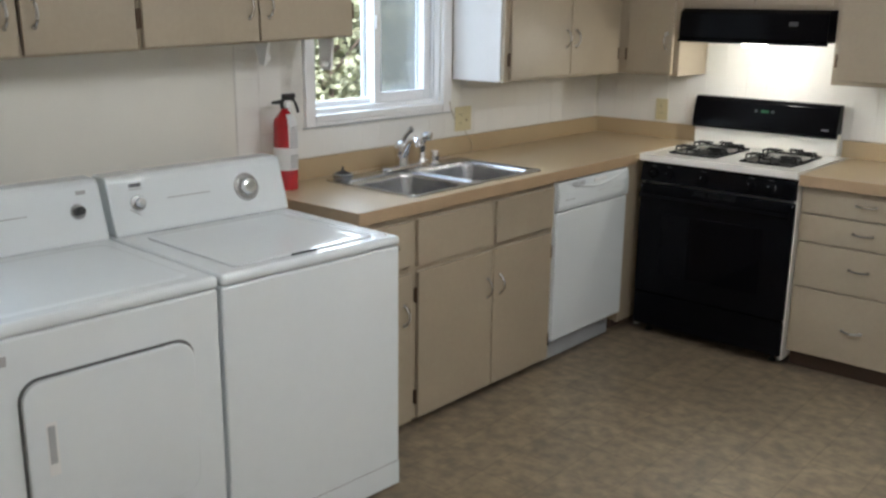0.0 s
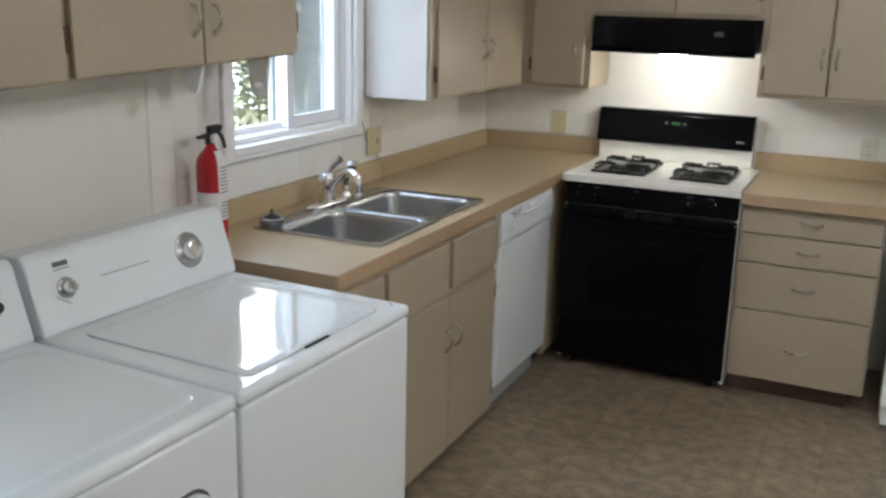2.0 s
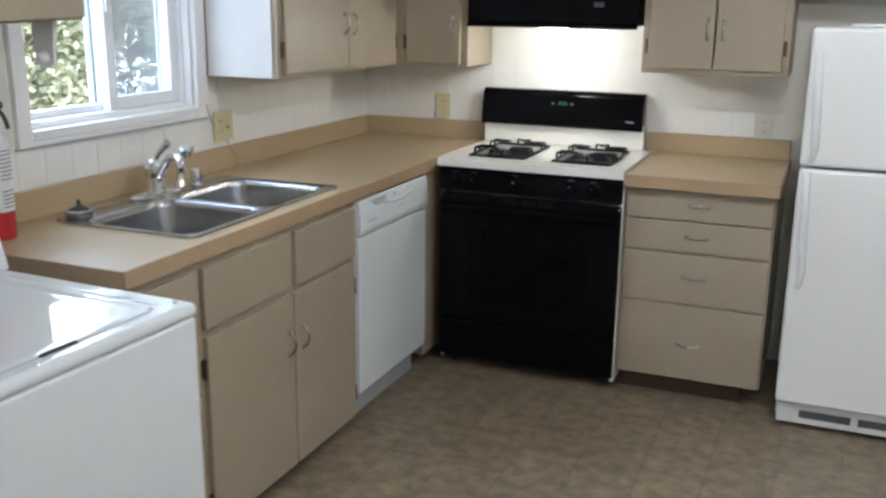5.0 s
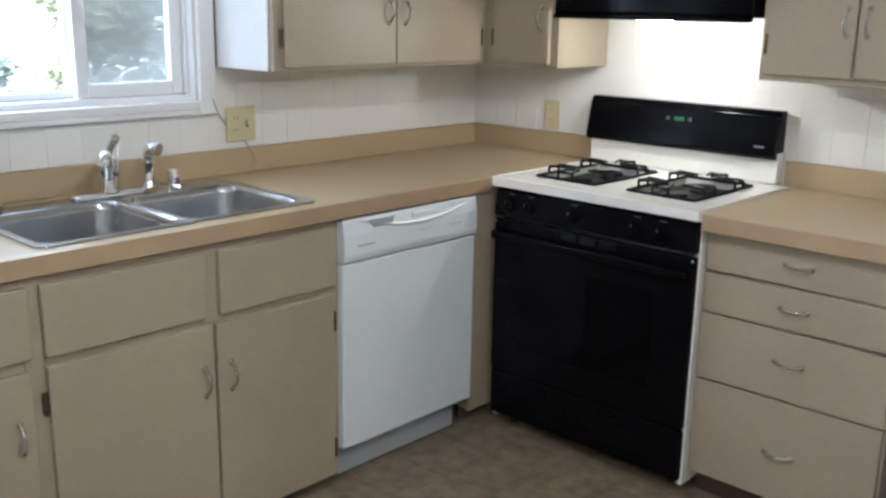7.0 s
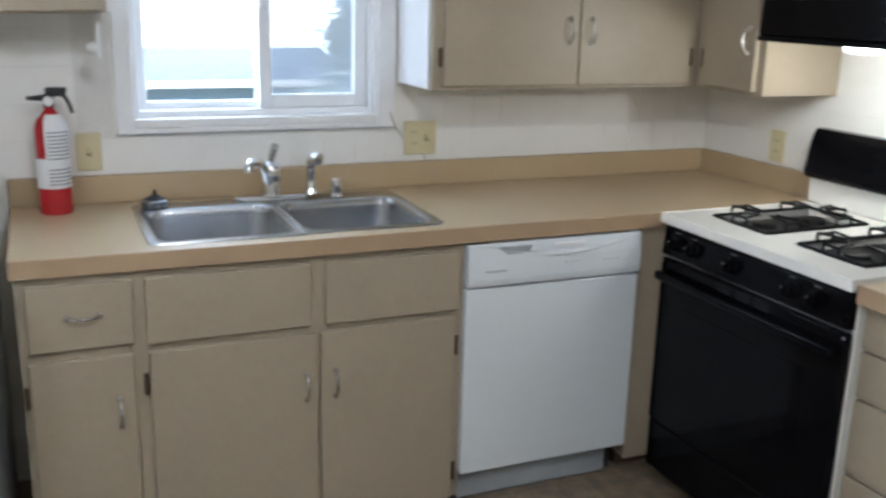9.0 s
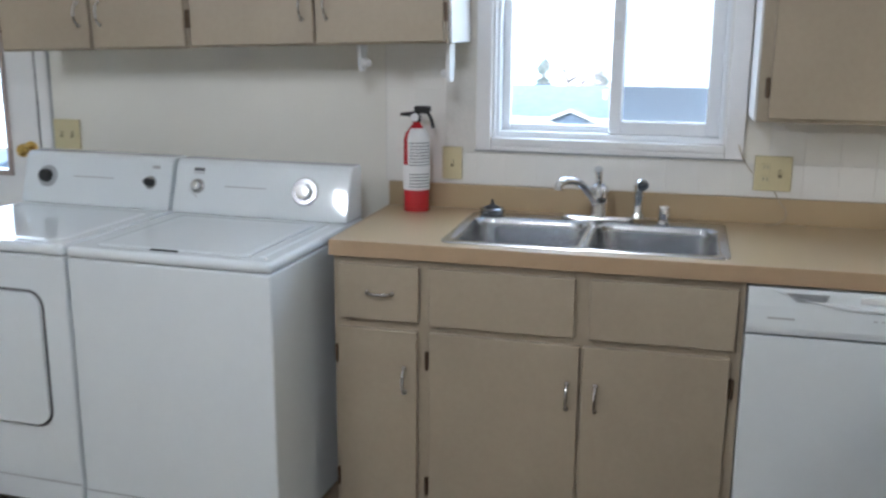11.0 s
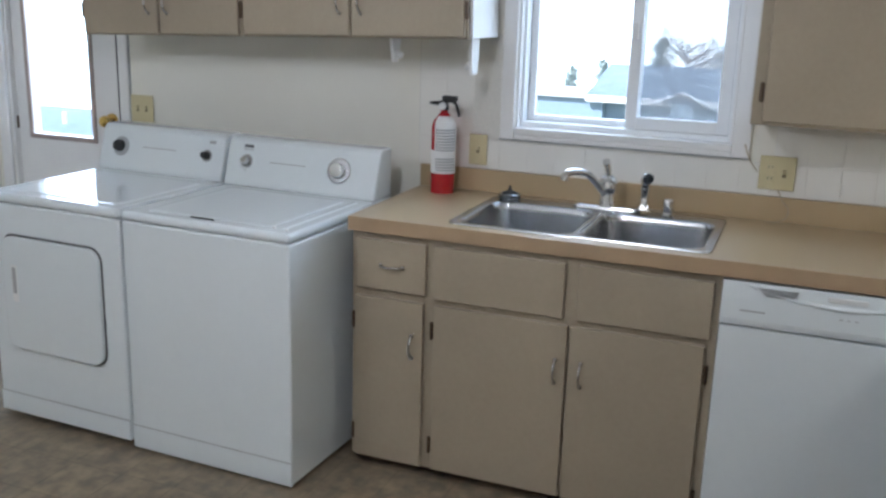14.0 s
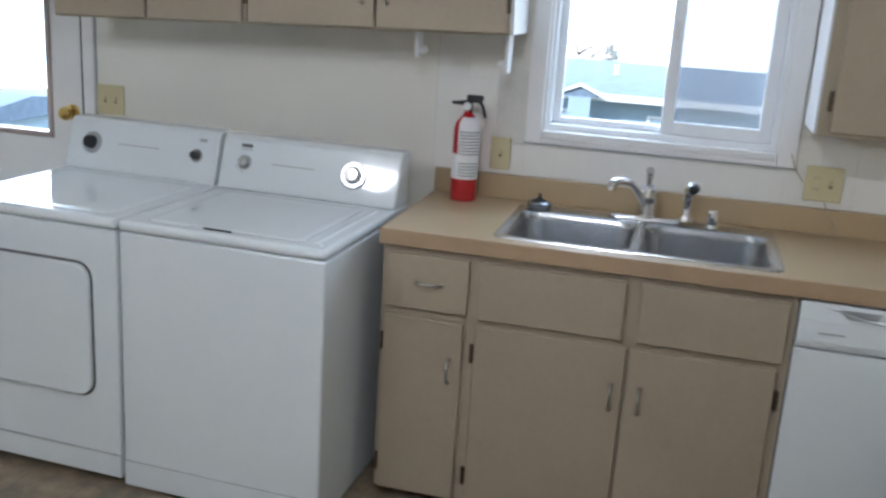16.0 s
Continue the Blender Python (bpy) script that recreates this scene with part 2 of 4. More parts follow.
def holed(us, vs, holes, w0, w1, place):
    """A slab from w0 to w1 over the cells of us x vs but the holes; place(u, v, w) gives the point."""
    bm, grid = bmesh.new(), {}
    full = {(i, j) for i in range(len(us) - 1) for j in range(len(vs) - 1)} - set(holes)

    def at(i, j, w):
        if (i, j, w) not in grid:
            grid[i, j, w] = bm.verts.new(place(us[i], vs[j], (w0, w1)[w]))
        return grid[i, j, w]

    for i, j in full:
        ring = [(i, j), (i + 1, j), (i + 1, j + 1), (i, j + 1)]
        for w in (0, 1):
            bm.faces.new([at(a, b, w) for a, b in ring])
        for k, (da, db) in enumerate(((0, -1), (1, 0), (0, 1), (-1, 0))):
            if (i + da, j + db) not in full:
                (a, b), (c, d) = ring[k], ring[(k + 1) % 4]
                bm.faces.new([at(a, b, 0), at(c, d, 0), at(c, d, 1), at(a, b, 1)])
    bmesh.ops.recalc_face_normals(bm, faces=bm.faces[:])
    return bm


def shade(me):
    """Smooth shading in which large flat faces stay flat: normals weighted by area."""
    me.polygons.foreach_set("use_smooth", [True] * len(me.polygons))
    round_v = [[] for _ in me.vertices]
    data = [(p.normal.copy(), p.area) for p in me.polygons]
    for p in me.polygons:
        for v in p.vertices:
            round_v[v].append(p.index)
    normals, limit = [], math.cos(radians(50))
    for p in me.polygons:
        own = data[p.index][0]
        for v in p.vertices:
            total = Vector()
            for q in round_v[v]:
                if data[q][0].dot(own) > limit:
                    total += data[q][0] * data[q][1]
            normals.append(total.normalized() if total.length > 1e-12 else own)
    me.normals_split_custom_set(normals)


def mesh(name, bm, mat):
    me = bpy.data.meshes.new(name)
    bm.to_mesh(me)
    bm.free()
    me.materials.append(mat)
    shade(me)
    return new(name, me)


def structure(name, bm, mat, label):
    return tagged(mesh(name, bm, mat), label, name.rstrip("_0123456789").split("_")[0], kind="structure")


def thing(name, base, label, category, group="", kind=""):
    ob = new(name)
    ob.empty_display_size = 0.1
    ob.location = base
    ob["base"] = list(base)
    return tagged(ob, label, category, group, kind)


def root(ob):
    while ob.parent:
        ob = ob.parent
    return ob


def part(name, bm, mat, parent, label=""):
    ob = mesh(name, bm, mat)
    ob.parent = parent
    top = root(parent)
    if parent == top and parent.type == "EMPTY":
        ob.matrix_parent_inverse = Matrix.Translation(-Vector(top["base"]))
    return tagged(ob, label)


def on_sink_wall(u, d, z):
    return (d, u, z)


def on_stove_wall(u, d, z):
    return (u, -d, z)


def pull(at, u, z, d, upright, length=0.078):
    """An arched cabinet pull on a front at depth d."""
    path = []
    for k in range(13):
        s = k / 12
        s, rise = (s - 0.5) * length, 0.026 * math.sin(math.pi * s) ** 0.6 if 0 < s < 1 else 0.0
        path.append(at(u, d + rise, z + s) if upright else at(u + s, d + rise, z))
    bm = tube(path, [0.0054 - 0.0012 * math.sin(math.pi * k / 12) for k in range(13)], 8)
    for end in (-0.5, 0.5):
        foot = at(u, d - 0.001, z + end * length) if upright else at(u + end * length, d - 0.001, z)
        out = Vector(at(u, d + 1, z)) - Vector(at(u, d, z))
        turned(foot, out, [(0, 0.0085), (0.004, 0.008), (0.007, 0.005)], 10, bm)
    return bm


def hinge(at, u, z, d):
    bm = one_box(at(u - 0.007, d - 0.004, z - 0.028), at(u + 0.007, d + 0.004, z + 0.028), 0.002)
    return tube([at(u, d + 0.005, z - 0.03), at(u, d + 0.005, z + 0.03)], 0.0045, 8, bm)


def fronts(cab, at, d, leaves):
    """Doors and drawers of a cabinet: (kind, u0, u1, z0, z1, pull u, pull z, hinge u or None)."""
    for kind, u0, u1, z0, z1, pu, pz, hu in leaves:
        leaf = part("drawer_front" if kind == "drawer" else "door" if kind == "door" else "panel",
                    one_box(at(u0, d - 0.001, z0), at(u1, d + 0.018, z1), 0.004), CAB, cab)
        if pu is not None:
            h = part("handle", pull(at, pu, pz, d + 0.018, kind == "door"), SATIN, leaf, "satin nickel arched pull")
        if hu is not None:
            for hz in (z0 + 0.09, z1 - 0.09):
                part("hinge", hinge(at, hu, hz, d + 0.008), BRONZE if kind == "door" else CHROME, leaf, "dark bronze hinge")


def carcass(at, u0, u1, d, z0, z1, open_top=False):
    """Cabinet box of panels with a face frame."""
    t = 0.018
    bm = bmesh.new()
    for a, b in (((u0, 0.004, z0), (u0 + t, d - 0.019, z1)), ((u1 - t, 0.004, z0), (u1, d - 0.019, z1)),
                 ((u0 + t, 0.004, z0), (u1 - t, d - 0.019, z0 + t)), ((u0 + t, 0.004, z0 + t), (u1 - t, 0.01, z1))):
        box(bm, at(*a), at(*b))
    if not open_top:
        box(bm, at(u0 + t, 0.01, z1 - t), at(u1 - t, d - 0.019, z1))
    return bm


def face_frame(at, u0, u1, d, z0, z1, stiles, rails):
    """Frame of stiles (u0, u1) at full height and rails (u0, u1, z0, z1) between them."""
    bm = bmesh.new()
    for a, b in stiles:
        box(bm, at(a, d - 0.019, z0), at(b, d, z1), 0.0015)
    for a, b, c, e in rails:
        box(bm, at(a, d - 0.0185, c), at(b, d - 0.0005, e), 0.0015)
    return bm

# ---- structure ----
RX, RY, H = 5.2, -6.6, 2.42
structure("floor", one_box((-0.14, RY - 0.12, -0.12), (RX + 0.12, 0.12, 0.0), 0), FLOOR, "worn brown mottled sheet vinyl floor with printed stone squares")
structure("ceiling", one_box((-0.14, RY - 0.12, H), (RX + 0.12, 0.12, H + 0.12), 0), CEIL, "plain white painted ceiling")
WIN = (-2.178, -1.390, 1.155, 2.05)
APRON = 0.039
DOOR = (-4.655, -4.005, 0.0, 2.04)
us = [RY, DOOR[0], DOOR[1], WIN[0], WIN[1], 0.0]
structure("wall_west", holed(us, [0.0, WIN[2], DOOR[3], H], [(1, 0), (1, 1), (3, 1)], -0.14, 0.0, lambda u, v, w: (w, u, v)), WALL,
          "off-white painted wall with a window and a glazed door")
structure("wall_north", one_box((-0.14, 0.0, 0), (RX + 0.12, 0.12, H), 0), WALL, "off-white painted wall behind the stove")
structure("wall_east", one_box((RX, RY, 0), (RX + 0.12, 0.0, H), 0), WALL, "plain off-white painted wall")
structure("wall_south", one_box((0.0, RY - 0.12, 0), (RX, RY, H), 0), WALL, "plain off-white painted wall")
structure("wall_return", one_box((0.0, -4.87, 0), (0.62, -4.75, H), 0.004), WALL, "short off-white wall beside the back door")

# baseboards
structure("baseboard_west", boxes(((0.0, -4.75, 0), (0.014, -4.72, 0.09)), ((0.0, RY, 0), (0.014, -4.87, 0.09)), bevel=0.003), TRIM, "white painted baseboard")
structure("baseboard_north", boxes(((2.95, -0.014, 0), (RX, 0.0, 0.09)), bevel=0.003), TRIM, "white painted baseboard")

# baseboard heater on the short wall
bh = thing("baseboard_heater", (0.3, -4.715, 0), "white metal baseboard heater beside the back door", "heater")
part("cover", prism_x([(-4.749, 0.05), (-4.749, 0.22), (-4.70, 0.22), (-4.685, 0.19), (-4.685, 0.08), (-4.70, 0.05)], 0.05, 0.60, 0.003), WHITE_PL, bh)
part("slot", one_box((0.06, -4.684, 0.168), (0.59, -4.681, 0.182), 0.001), RUBBER, bh, "dark outlet slot")
# black block gives the shade below the heater cover
part("base", one_box((0.05, -4.749, 0.0), (0.60, -4.70, 0.049), 0.002), RUBBER, bh, "black base block standing in for shade under the cover")

# window: casing, sliding vinyl sashes and glass
w0, w1, wz0, wz1 = WIN
win = tagged(thing("window_1", (0, (w0 + w1) / 2, wz0), "white vinyl sliding window above the sink", "window", kind="structure"))
part("casing", boxes(((0.0, w0 - 0.055, wz0 - APRON), (0.02, w0 - 0.002, wz1 + 0.06)), ((0.0, w1 + 0.002, wz0 - APRON), (0.02, w1 + 0.062, wz1 + 0.06)),
     ((0.0, w0 - 0.001, wz1 + 0.002), (0.0195, w1 + 0.001, wz1 + 0.06)), bevel=0.003), TRIM, win)
part("sill", boxes(((-0.05, w0 + 0.001, wz0 - 0.0205), (0.0195, w1 - 0.001, wz0 + 0.006)), ((0.0, w0 - 0.001, wz0 - APRON + 0.0005), (0.018, w1 + 0.001, wz0 - 0.021)), bevel=0.003), TRIM, win)
# thin grey strip draws the shadow line below the casing
part("shadow_strip", one_box((0.001, w0 - 0.06, wz0 - APRON - 0.0055), (0.0115, w1 + 0.07, wz0 - APRON - 0.0005), 0), GREY_PL, win, "grey strip standing in for the shadow under the casing")
part("reveal", boxes(((-0.138, w0 + 0.0005, wz0), (-0.001, w0 + 0.008, wz1)), ((-0.138, w1 - 0.008, wz0), (-0.001, w1 - 0.0005, wz1)), ((-0.138, w0 + 0.008, wz1 - 0.008), (-0.001, w1 - 0.008, wz1))), TRIM, win)


def sash(name, x, a, b, z0, z1, stile, rail):
    s = part(name, boxes(((x - 0.014, a, z0), (x + 0.014, a + stile, z1)), ((x - 0.014, b - stile, z0), (x + 0.014, b, z1)),
             ((x - 0.0135, a + stile, z0), (x + 0.0135, b - stile, z0 + rail)), ((x - 0.0135, a + stile, z1 - 0.04), (x + 0.0135, b - stile, z1)), bevel=0.003), VINYL, win)
    g = part("pane", one_box((x - 0.002, a + stile - 0.004, z0 + rail - 0.005), (x + 0.002, b - stile + 0.004, z1 - 0.036), 0), GLASS, s, "clear glass")
    g.visible_shadow = False
    return s


part("window_frame", boxes(((-0.125, w0 + 0.008, wz0 + 0.006), (-0.03, w0 + 0.02, wz1)), ((-0.125, w1 - 0.02, wz0 + 0.006), (-0.03, w1 - 0.008, wz1)),
     ((-0.125, w0 + 0.02, wz0 + 0.006), (-0.03, w1 - 0.02, wz0 + 0.026)), ((-0.125, w0 + 0.02, wz1 - 0.03), (-0.03, w1 - 0.02, wz1 - 0.009)), bevel=0.002), VINYL, win)
sash("sash", -0.098, w0 + 0.021, -1.735, wz0 + 0.027, wz1 - 0.031, 0.028, 0.022)
right_sash = sash("sash", -0.060, -1.778, w1 - 0.021, wz0 + 0.027, wz1 - 0.031, 0.042, 0.043)
part("latch", one_box((-0.046, -1.772, 1.50), (-0.036, -1.748, 1.56), 0.003), WHITE_PL, right_sash)

scr = part("insect_screen", boxes(((-0.134, -1.775, wz0 + 0.01), (-0.127, -1.757, wz1 - 0.012)), ((-0.134, w1 - 0.03, wz0 + 0.01), (-0.127, w1 - 0.0085, wz1 - 0.012)),
     ((-0.1335, -1.757, wz0 + 0.01), (-0.1275, w1 - 0.03, wz0 + 0.03)), ((-0.1335, -1.757, wz1 - 0.03), (-0.1275, w1 - 0.03, wz1 - 0.012))), VINYL, win, "framed insect screen over one half")
sm = part("mesh", one_box((-0.1312, -1.757, wz0 + 0.03), (-0.1305, w1 - 0.03, wz1 - 0.03), 0), SCREEN, scr, "grey wire mesh")
sm.visible_shadow = False

# back door with a large pane
d0, d1, _, dz = DOOR
door = tagged(thing("door_1", (-0.05, (d0 + d1) / 2, 0), "white painted back door with a large glass pane, closed", "door", kind="structure"))
GL = (-4.548, -4.200, 0.955, 1.90)
leaf = part("door_leaf", holed([d0 + 0.012, GL[0], GL[1], d1 - 0.012], [0.012, GL[2], GL[3], dz - 0.012], [(1, 1)], -0.075, -0.032, lambda u, v, w: (w, u, v)), TRIM, door)
part("pane_trim", boxes(((-0.031, GL[0] - 0.022, GL[2] - 0.022), (-0.020, GL[0], GL[3] + 0.022)), ((-0.031, GL[1], GL[2] - 0.022), (-0.020, GL[1] + 0.022, GL[3] + 0.022)),
     ((-0.031, GL[0], GL[2] - 0.022), (-0.0205, GL[1], GL[2])), ((-0.031, GL[0], GL[3]), (-0.0205, GL[1], GL[3] + 0.022)), bevel=0.003),
     material("taupe_pane_trim", (0.42, 0.34, 0.30), 0.5), leaf, "taupe moulding round the glass")
dp = part("pane", one_box((-0.056, GL[0], GL[2]), (-0.050, GL[1], GL[3]), 0), GLASS, leaf, "clear glass")
dp.visible_shadow = False
part("door_knob", turned((-0.03, -4.088, 1.045), (1, 0, 0), [(0, 0.032), (0.006, 0.032), (0.012, 0.014), (0.03, 0.013), (0.036, 0.022), (0.05, 0.028), (0.062, 0.024), (0.067, 0.01)], 20), BRASS, leaf, "polished brass knob")
for hz in (0.25, 1.0, 1.8):
    part("hinge", hinge(on_sink_wall, d0 + 0.008, hz, -0.028), BRONZE, leaf, "dark steel hinge")
part("door_jamb", boxes(((-0.138, d0 + 0.0005, 0), (-0.001, d0 + 0.011, dz)), ((-0.138, d1 - 0.011, 0), (-0.001, d1 - 0.0005, dz)), ((-0.138, d0 + 0.011, dz - 0.011), (-0.001, d1 - 0.011, dz - 0.0005))), TRIM, door)
# dark strip puts in the shade line at the casing's inner edge
part("edge_shade_strip", one_box((-0.03, d1 - 0.0135, 0.01), (0.006, d1 - 0.0112, dz - 0.012), 0), DIM_PL, door, "dark strip standing in for shade at the casing's inner edge")
# grey strip draws the shadow along the casing's outer edge
part("shadow_strip", one_box((0.0005, d1 + 0.0515, 0.0), (0.010, d1 + 0.056, dz + 0.06), 0), GREY_PL, door, "grey strip standing in for the casing's edge shadow")
part("door_casing", boxes(((0.0, d0 - 0.06, 0), (0.018, d0 - 0.002, dz + 0.06)), ((0.0, d1 + 0.002, 0), (0.018, d1 + 0.051, dz + 0.06)), ((0.0, d0 - 0.002, dz + 0.002), (0.0175, d1 + 0.002, dz + 0.06)), bevel=0.004), TRIM, door)

# ceiling lamps
for lx, ly in ((2.25, -2.10), (3.15, -3.95)):
    cl = thing("ceiling_light", (lx, ly, H), "round white flush ceiling light, lit", "ceiling light", "ceiling lights")
    part("pan", turned((lx, ly, H), (0, 0, -1), [(0.0, 0.19), (0.02, 0.19), (0.03, 0.175)], 32), WHITE_PL, cl)
    part("diffuser", turned((lx, ly, H - 0.03), (0, 0, -1), [(0, 0.172), (0.03, 0.168), (0.06, 0.14), (0.078, 0.08), (0.082, 0.02)], 32), DIFFUSER, cl, "glowing frosted glass bowl")

# ---- counters ----
SINK = (0.092, 0.595, -2.215, -1.372)
counter = thing("countertop", (0.32, -1.28, 0.865), "tan laminate countertop with a sink cut-out and low splash", "countertop")
part("top", holed([0.002, SINK[0] + 0.022, SINK[1] - 0.022, 0.640], [-2.545, SINK[2] + 0.02, SINK[3] - 0.02, -0.002], [(1, 1)], 0.866, 0.906, lambda u, v, w: (u, v, w)), LAMINATE, counter)
part("edge_band", boxes(((0.640, -2.550, 0.858), (0.646, -0.655, 0.9062)), ((0.002, -2.551, 0.858), (0.6395, -2.5452, 0.9062)), bevel=0.0015), LAM_EDGE, counter, "tan laminate edge strip")
part("splash", boxes(((0.002, -2.552, 0.9065), (0.021, -0.022, 0.992)), ((0.002, -0.021, 0.9065), (0.650, -0.002, 0.992)), bevel=0.002), LAMINATE, counter, "low laminate backsplash")
counter2 = thing("countertop", (1.72, -0.32, 0.865), "short tan laminate countertop beside the stove", "countertop")
part("top", one_box((1.456, -0.655, 0.866), (2.022, -0.002, 0.906), 0.001), LAMINATE, counter2)
part("edge_band", boxes(((1.456, -0.661, 0.858), (2.028, -0.6555, 0.9062)), ((2.0225, -0.655, 0.858), (2.028, -0.002, 0.9062)), bevel=0.0015), LAM_EDGE, counter2, "tan laminate edge strip")
part("splash", one_box((1.412, -0.021, 0.9065), (2.022, -0.002, 0.992), 0.002), LAMINATE, counter2, "low laminate backsplash")

# ---- base cabinets ----
S, N = on_sink_wall, on_stove_wall
D = 0.622
sb = thing("sink_base_cabinet", (0.31, -1.93, 0), "beige painted sink base cabinet with one drawer and three doors", "cabinet")
part("body", carcass(S, -2.542, -1.327, D, 0.034, 0.864, True), CAB, sb)
part("face_frame", face_frame(S, -2.542, -1.327, D, 0.032, 0.864, [(-2.542, -2.496), (-2.280, -2.215), (-1.368, -1.327), (-1.800, -1.745)],
     [(a, b, c, e) for a, b in ((-2.496, -2.280), (-2.215, -1.800), (-1.745, -1.368)) for c, e in ((0.032, 0.075), (0.615, 0.672), (0.822, 0.864))]), CAB, sb)
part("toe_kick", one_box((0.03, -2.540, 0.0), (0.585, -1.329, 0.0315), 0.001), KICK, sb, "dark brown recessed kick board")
fronts(sb, S, D, [
    ("drawer", -2.520, -2.266, 0.660, 0.834, -2.388, 0.748, None),
    ("panel", -2.236, -1.797, 0.654, 0.834, None, None, None),
    ("panel", -1.755, -1.346, 0.654, 0.834, None, None, None),
    ("door", -2.526, -2.272, 0.036, 0.632, -2.312, 0.475, -2.533),
    ("door", -2.234, -1.778, 0.036, 0.632, -1.812, 0.475, -2.242),
    ("door", -1.770, -1.356, 0.036, 0.632, -1.728, 0.475, -1.349),
])
fl = thing("corner_filler_cabinet", (0.31, -0.68, 0), "narrow beige painted corner filler beside the dishwasher", "cabinet")
part("body", one_box((0.004, -0.708, 0.05), (D - 0.02, -0.005, 0.864), 0.001), CAB, fl)
part("face_frame", one_box((D - 0.019, -0.708, 0.045), (D, -0.005, 0.864), 0.0015), CAB, fl)
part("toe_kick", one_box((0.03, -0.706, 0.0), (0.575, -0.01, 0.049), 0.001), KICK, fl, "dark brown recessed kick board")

dc = thing("drawer_cabinet", (1.72, -0.31, 0), "beige painted base cabinet with four drawers", "cabinet")
DN = 0.606
part("body", carcass(N, 1.456, 2.018, DN, 0.085, 0.864), CAB, dc)
part("face_frame", face_frame(N, 1.456, 2.018, DN, 0.085, 0.864, [(1.456, 1.484), (1.986, 2.018)],
     [(1.484, 1.986, c, e) for c, e in ((0.085, 0.12), (0.385, 0.415), (0.59, 0.62), (0.715, 0.745), (0.835, 0.864))]), CAB, dc)
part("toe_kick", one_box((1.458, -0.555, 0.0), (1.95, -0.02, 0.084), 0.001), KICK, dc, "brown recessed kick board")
fronts(dc, N, DN, [("drawer", 1.460, 2.012, z0, z1, 1.738, pz, None) for z0, z1, pz in ((0.737, 0.862, 0.797), (0.610, 0.731, 0.672), (0.402, 0.604, 0.512), (0.088, 0.396, 0.235))])

# ---- upper cabinets ----
UD, UZ, UT = 0.318, 1.268, 2.10


def upper(name, at, u0, u1, z0, z1, leaves, label, base, side=None, stiles=(), sag=None):
    c = thing(name, base, label, "cabinet", "kitchen wall cabinets")
    part("body", carcass(at, u0, u1, UD, z0, z1), CAB, c)
    part("face_frame", face_frame(at, u0, u1, UD, z0, z1, [(u0, u0 + 0.04), (u1 - 0.04, u1), *stiles],
         [(u0 + 0.04, u1 - 0.04, z0, z0 + 0.035), (u0 + 0.04, u1 - 0.04, z1 - 0.04, z1)]), CAB, c)
    if side:
        part("side_panel", one_box(at(side[0], 0.022, z0 + 0.001), at(side[1], UD - 0.019, z1 - 0.001), 0.001), CAB_IN, c, "white painted end panel")
    fronts(c, at, UD, leaves)
    if sag:
        c.location.z, c.rotation_euler.x = sag, radians(1.6)
    return c


upper("upper_cabinet", S, -1.318, -0.3195, UZ, UT, [
    ("door", -1.285, -0.808, UZ + 0.012, UT - 0.02, -0.845, 1.455, -1.293), ("door", -0.802, -0.362, UZ + 0.012, UT - 0.02, -0.765, 1.455, -0.352)],
    "beige painted wall cabinet with two doors beside the window", (0.16, -0.82, UZ), side=(-1.324, -1.3185))
upper("upper_cabinet", N, 0.004, 0.662, UZ, UT, [("door", 0.372, 0.630, UZ + 0.012, UT - 0.02, 0.596, 1.44, 0.364)],
      "beige painted corner wall cabinet with one door", (0.33, -0.16, UZ), stiles=[(0.0445, 0.38)])
upper("upper_cabinet", N, 0.664, 1.424, 1.605, UT, [
    ("door", 0.690, 1.040, 1.622, UT - 0.02, 1.00, 1.74, 0.682), ("door", 1.046, 1.398, 1.622, UT - 0.02, 1.086, 1.74, 1.406)],
    "short beige painted wall cabinet above the cooker hood", (1.04, -0.16, 1.605))
upper("upper_cabinet", N, 1.426, 1.995, UZ + 0.006, UT, [
    ("door", 1.450, 1.708, UZ + 0.025, UT - 0.02, 1.682, 1.452, 1.442), ("door", 1.714, 1.968, UZ + 0.025, UT - 0.02, 1.742, 1.452, 1.977)],
    "beige painted wall cabinet with two doors beside the fridge", (1.71, -0.16, UZ))
upper("upper_cabinet", N, 1.997, 2.86, 1.60, UT, [
    ("door", 2.03, 2.425, 1.625, UT - 0.02, 2.39, 1.74, 2.022), ("door", 2.432, 2.83, 1.625, UT - 0.02, 2.47, 1.74, 2.838)],
    "beige painted wall cabinet above the fridge", (2.43, -0.16, 1.60))
LZ = 1.487
upper("upper_cabinet", S, -3.895, -3.157, LZ, UT, [
    ("door", -3.887, -3.530, LZ + 0.006, UT - 0.02, -3.570, 1.61, -3.892), ("door", -3.520, -3.167, LZ + 0.006, UT - 0.02, -3.485, 1.61, -3.161)],
    "beige painted wall cabinet with two doors above the dryer", (0.16, -3.5, LZ), sag=1.452)
upper("upper_cabinet", S, -3.155, -2.262, LZ, UT, [
    ("door", -3.145, -2.705, LZ + 0.006, UT - 0.02, -2.743, 1.61, -3.151), ("door", -2.697, -2.270, LZ + 0.006, UT - 0.02, -2.660, 1.61, -2.264)],
    "beige painted wall cabinet with two doors above the washer", (0.16, -2.69, LZ), side=(-2.2615, -2.252), sag=1.476)

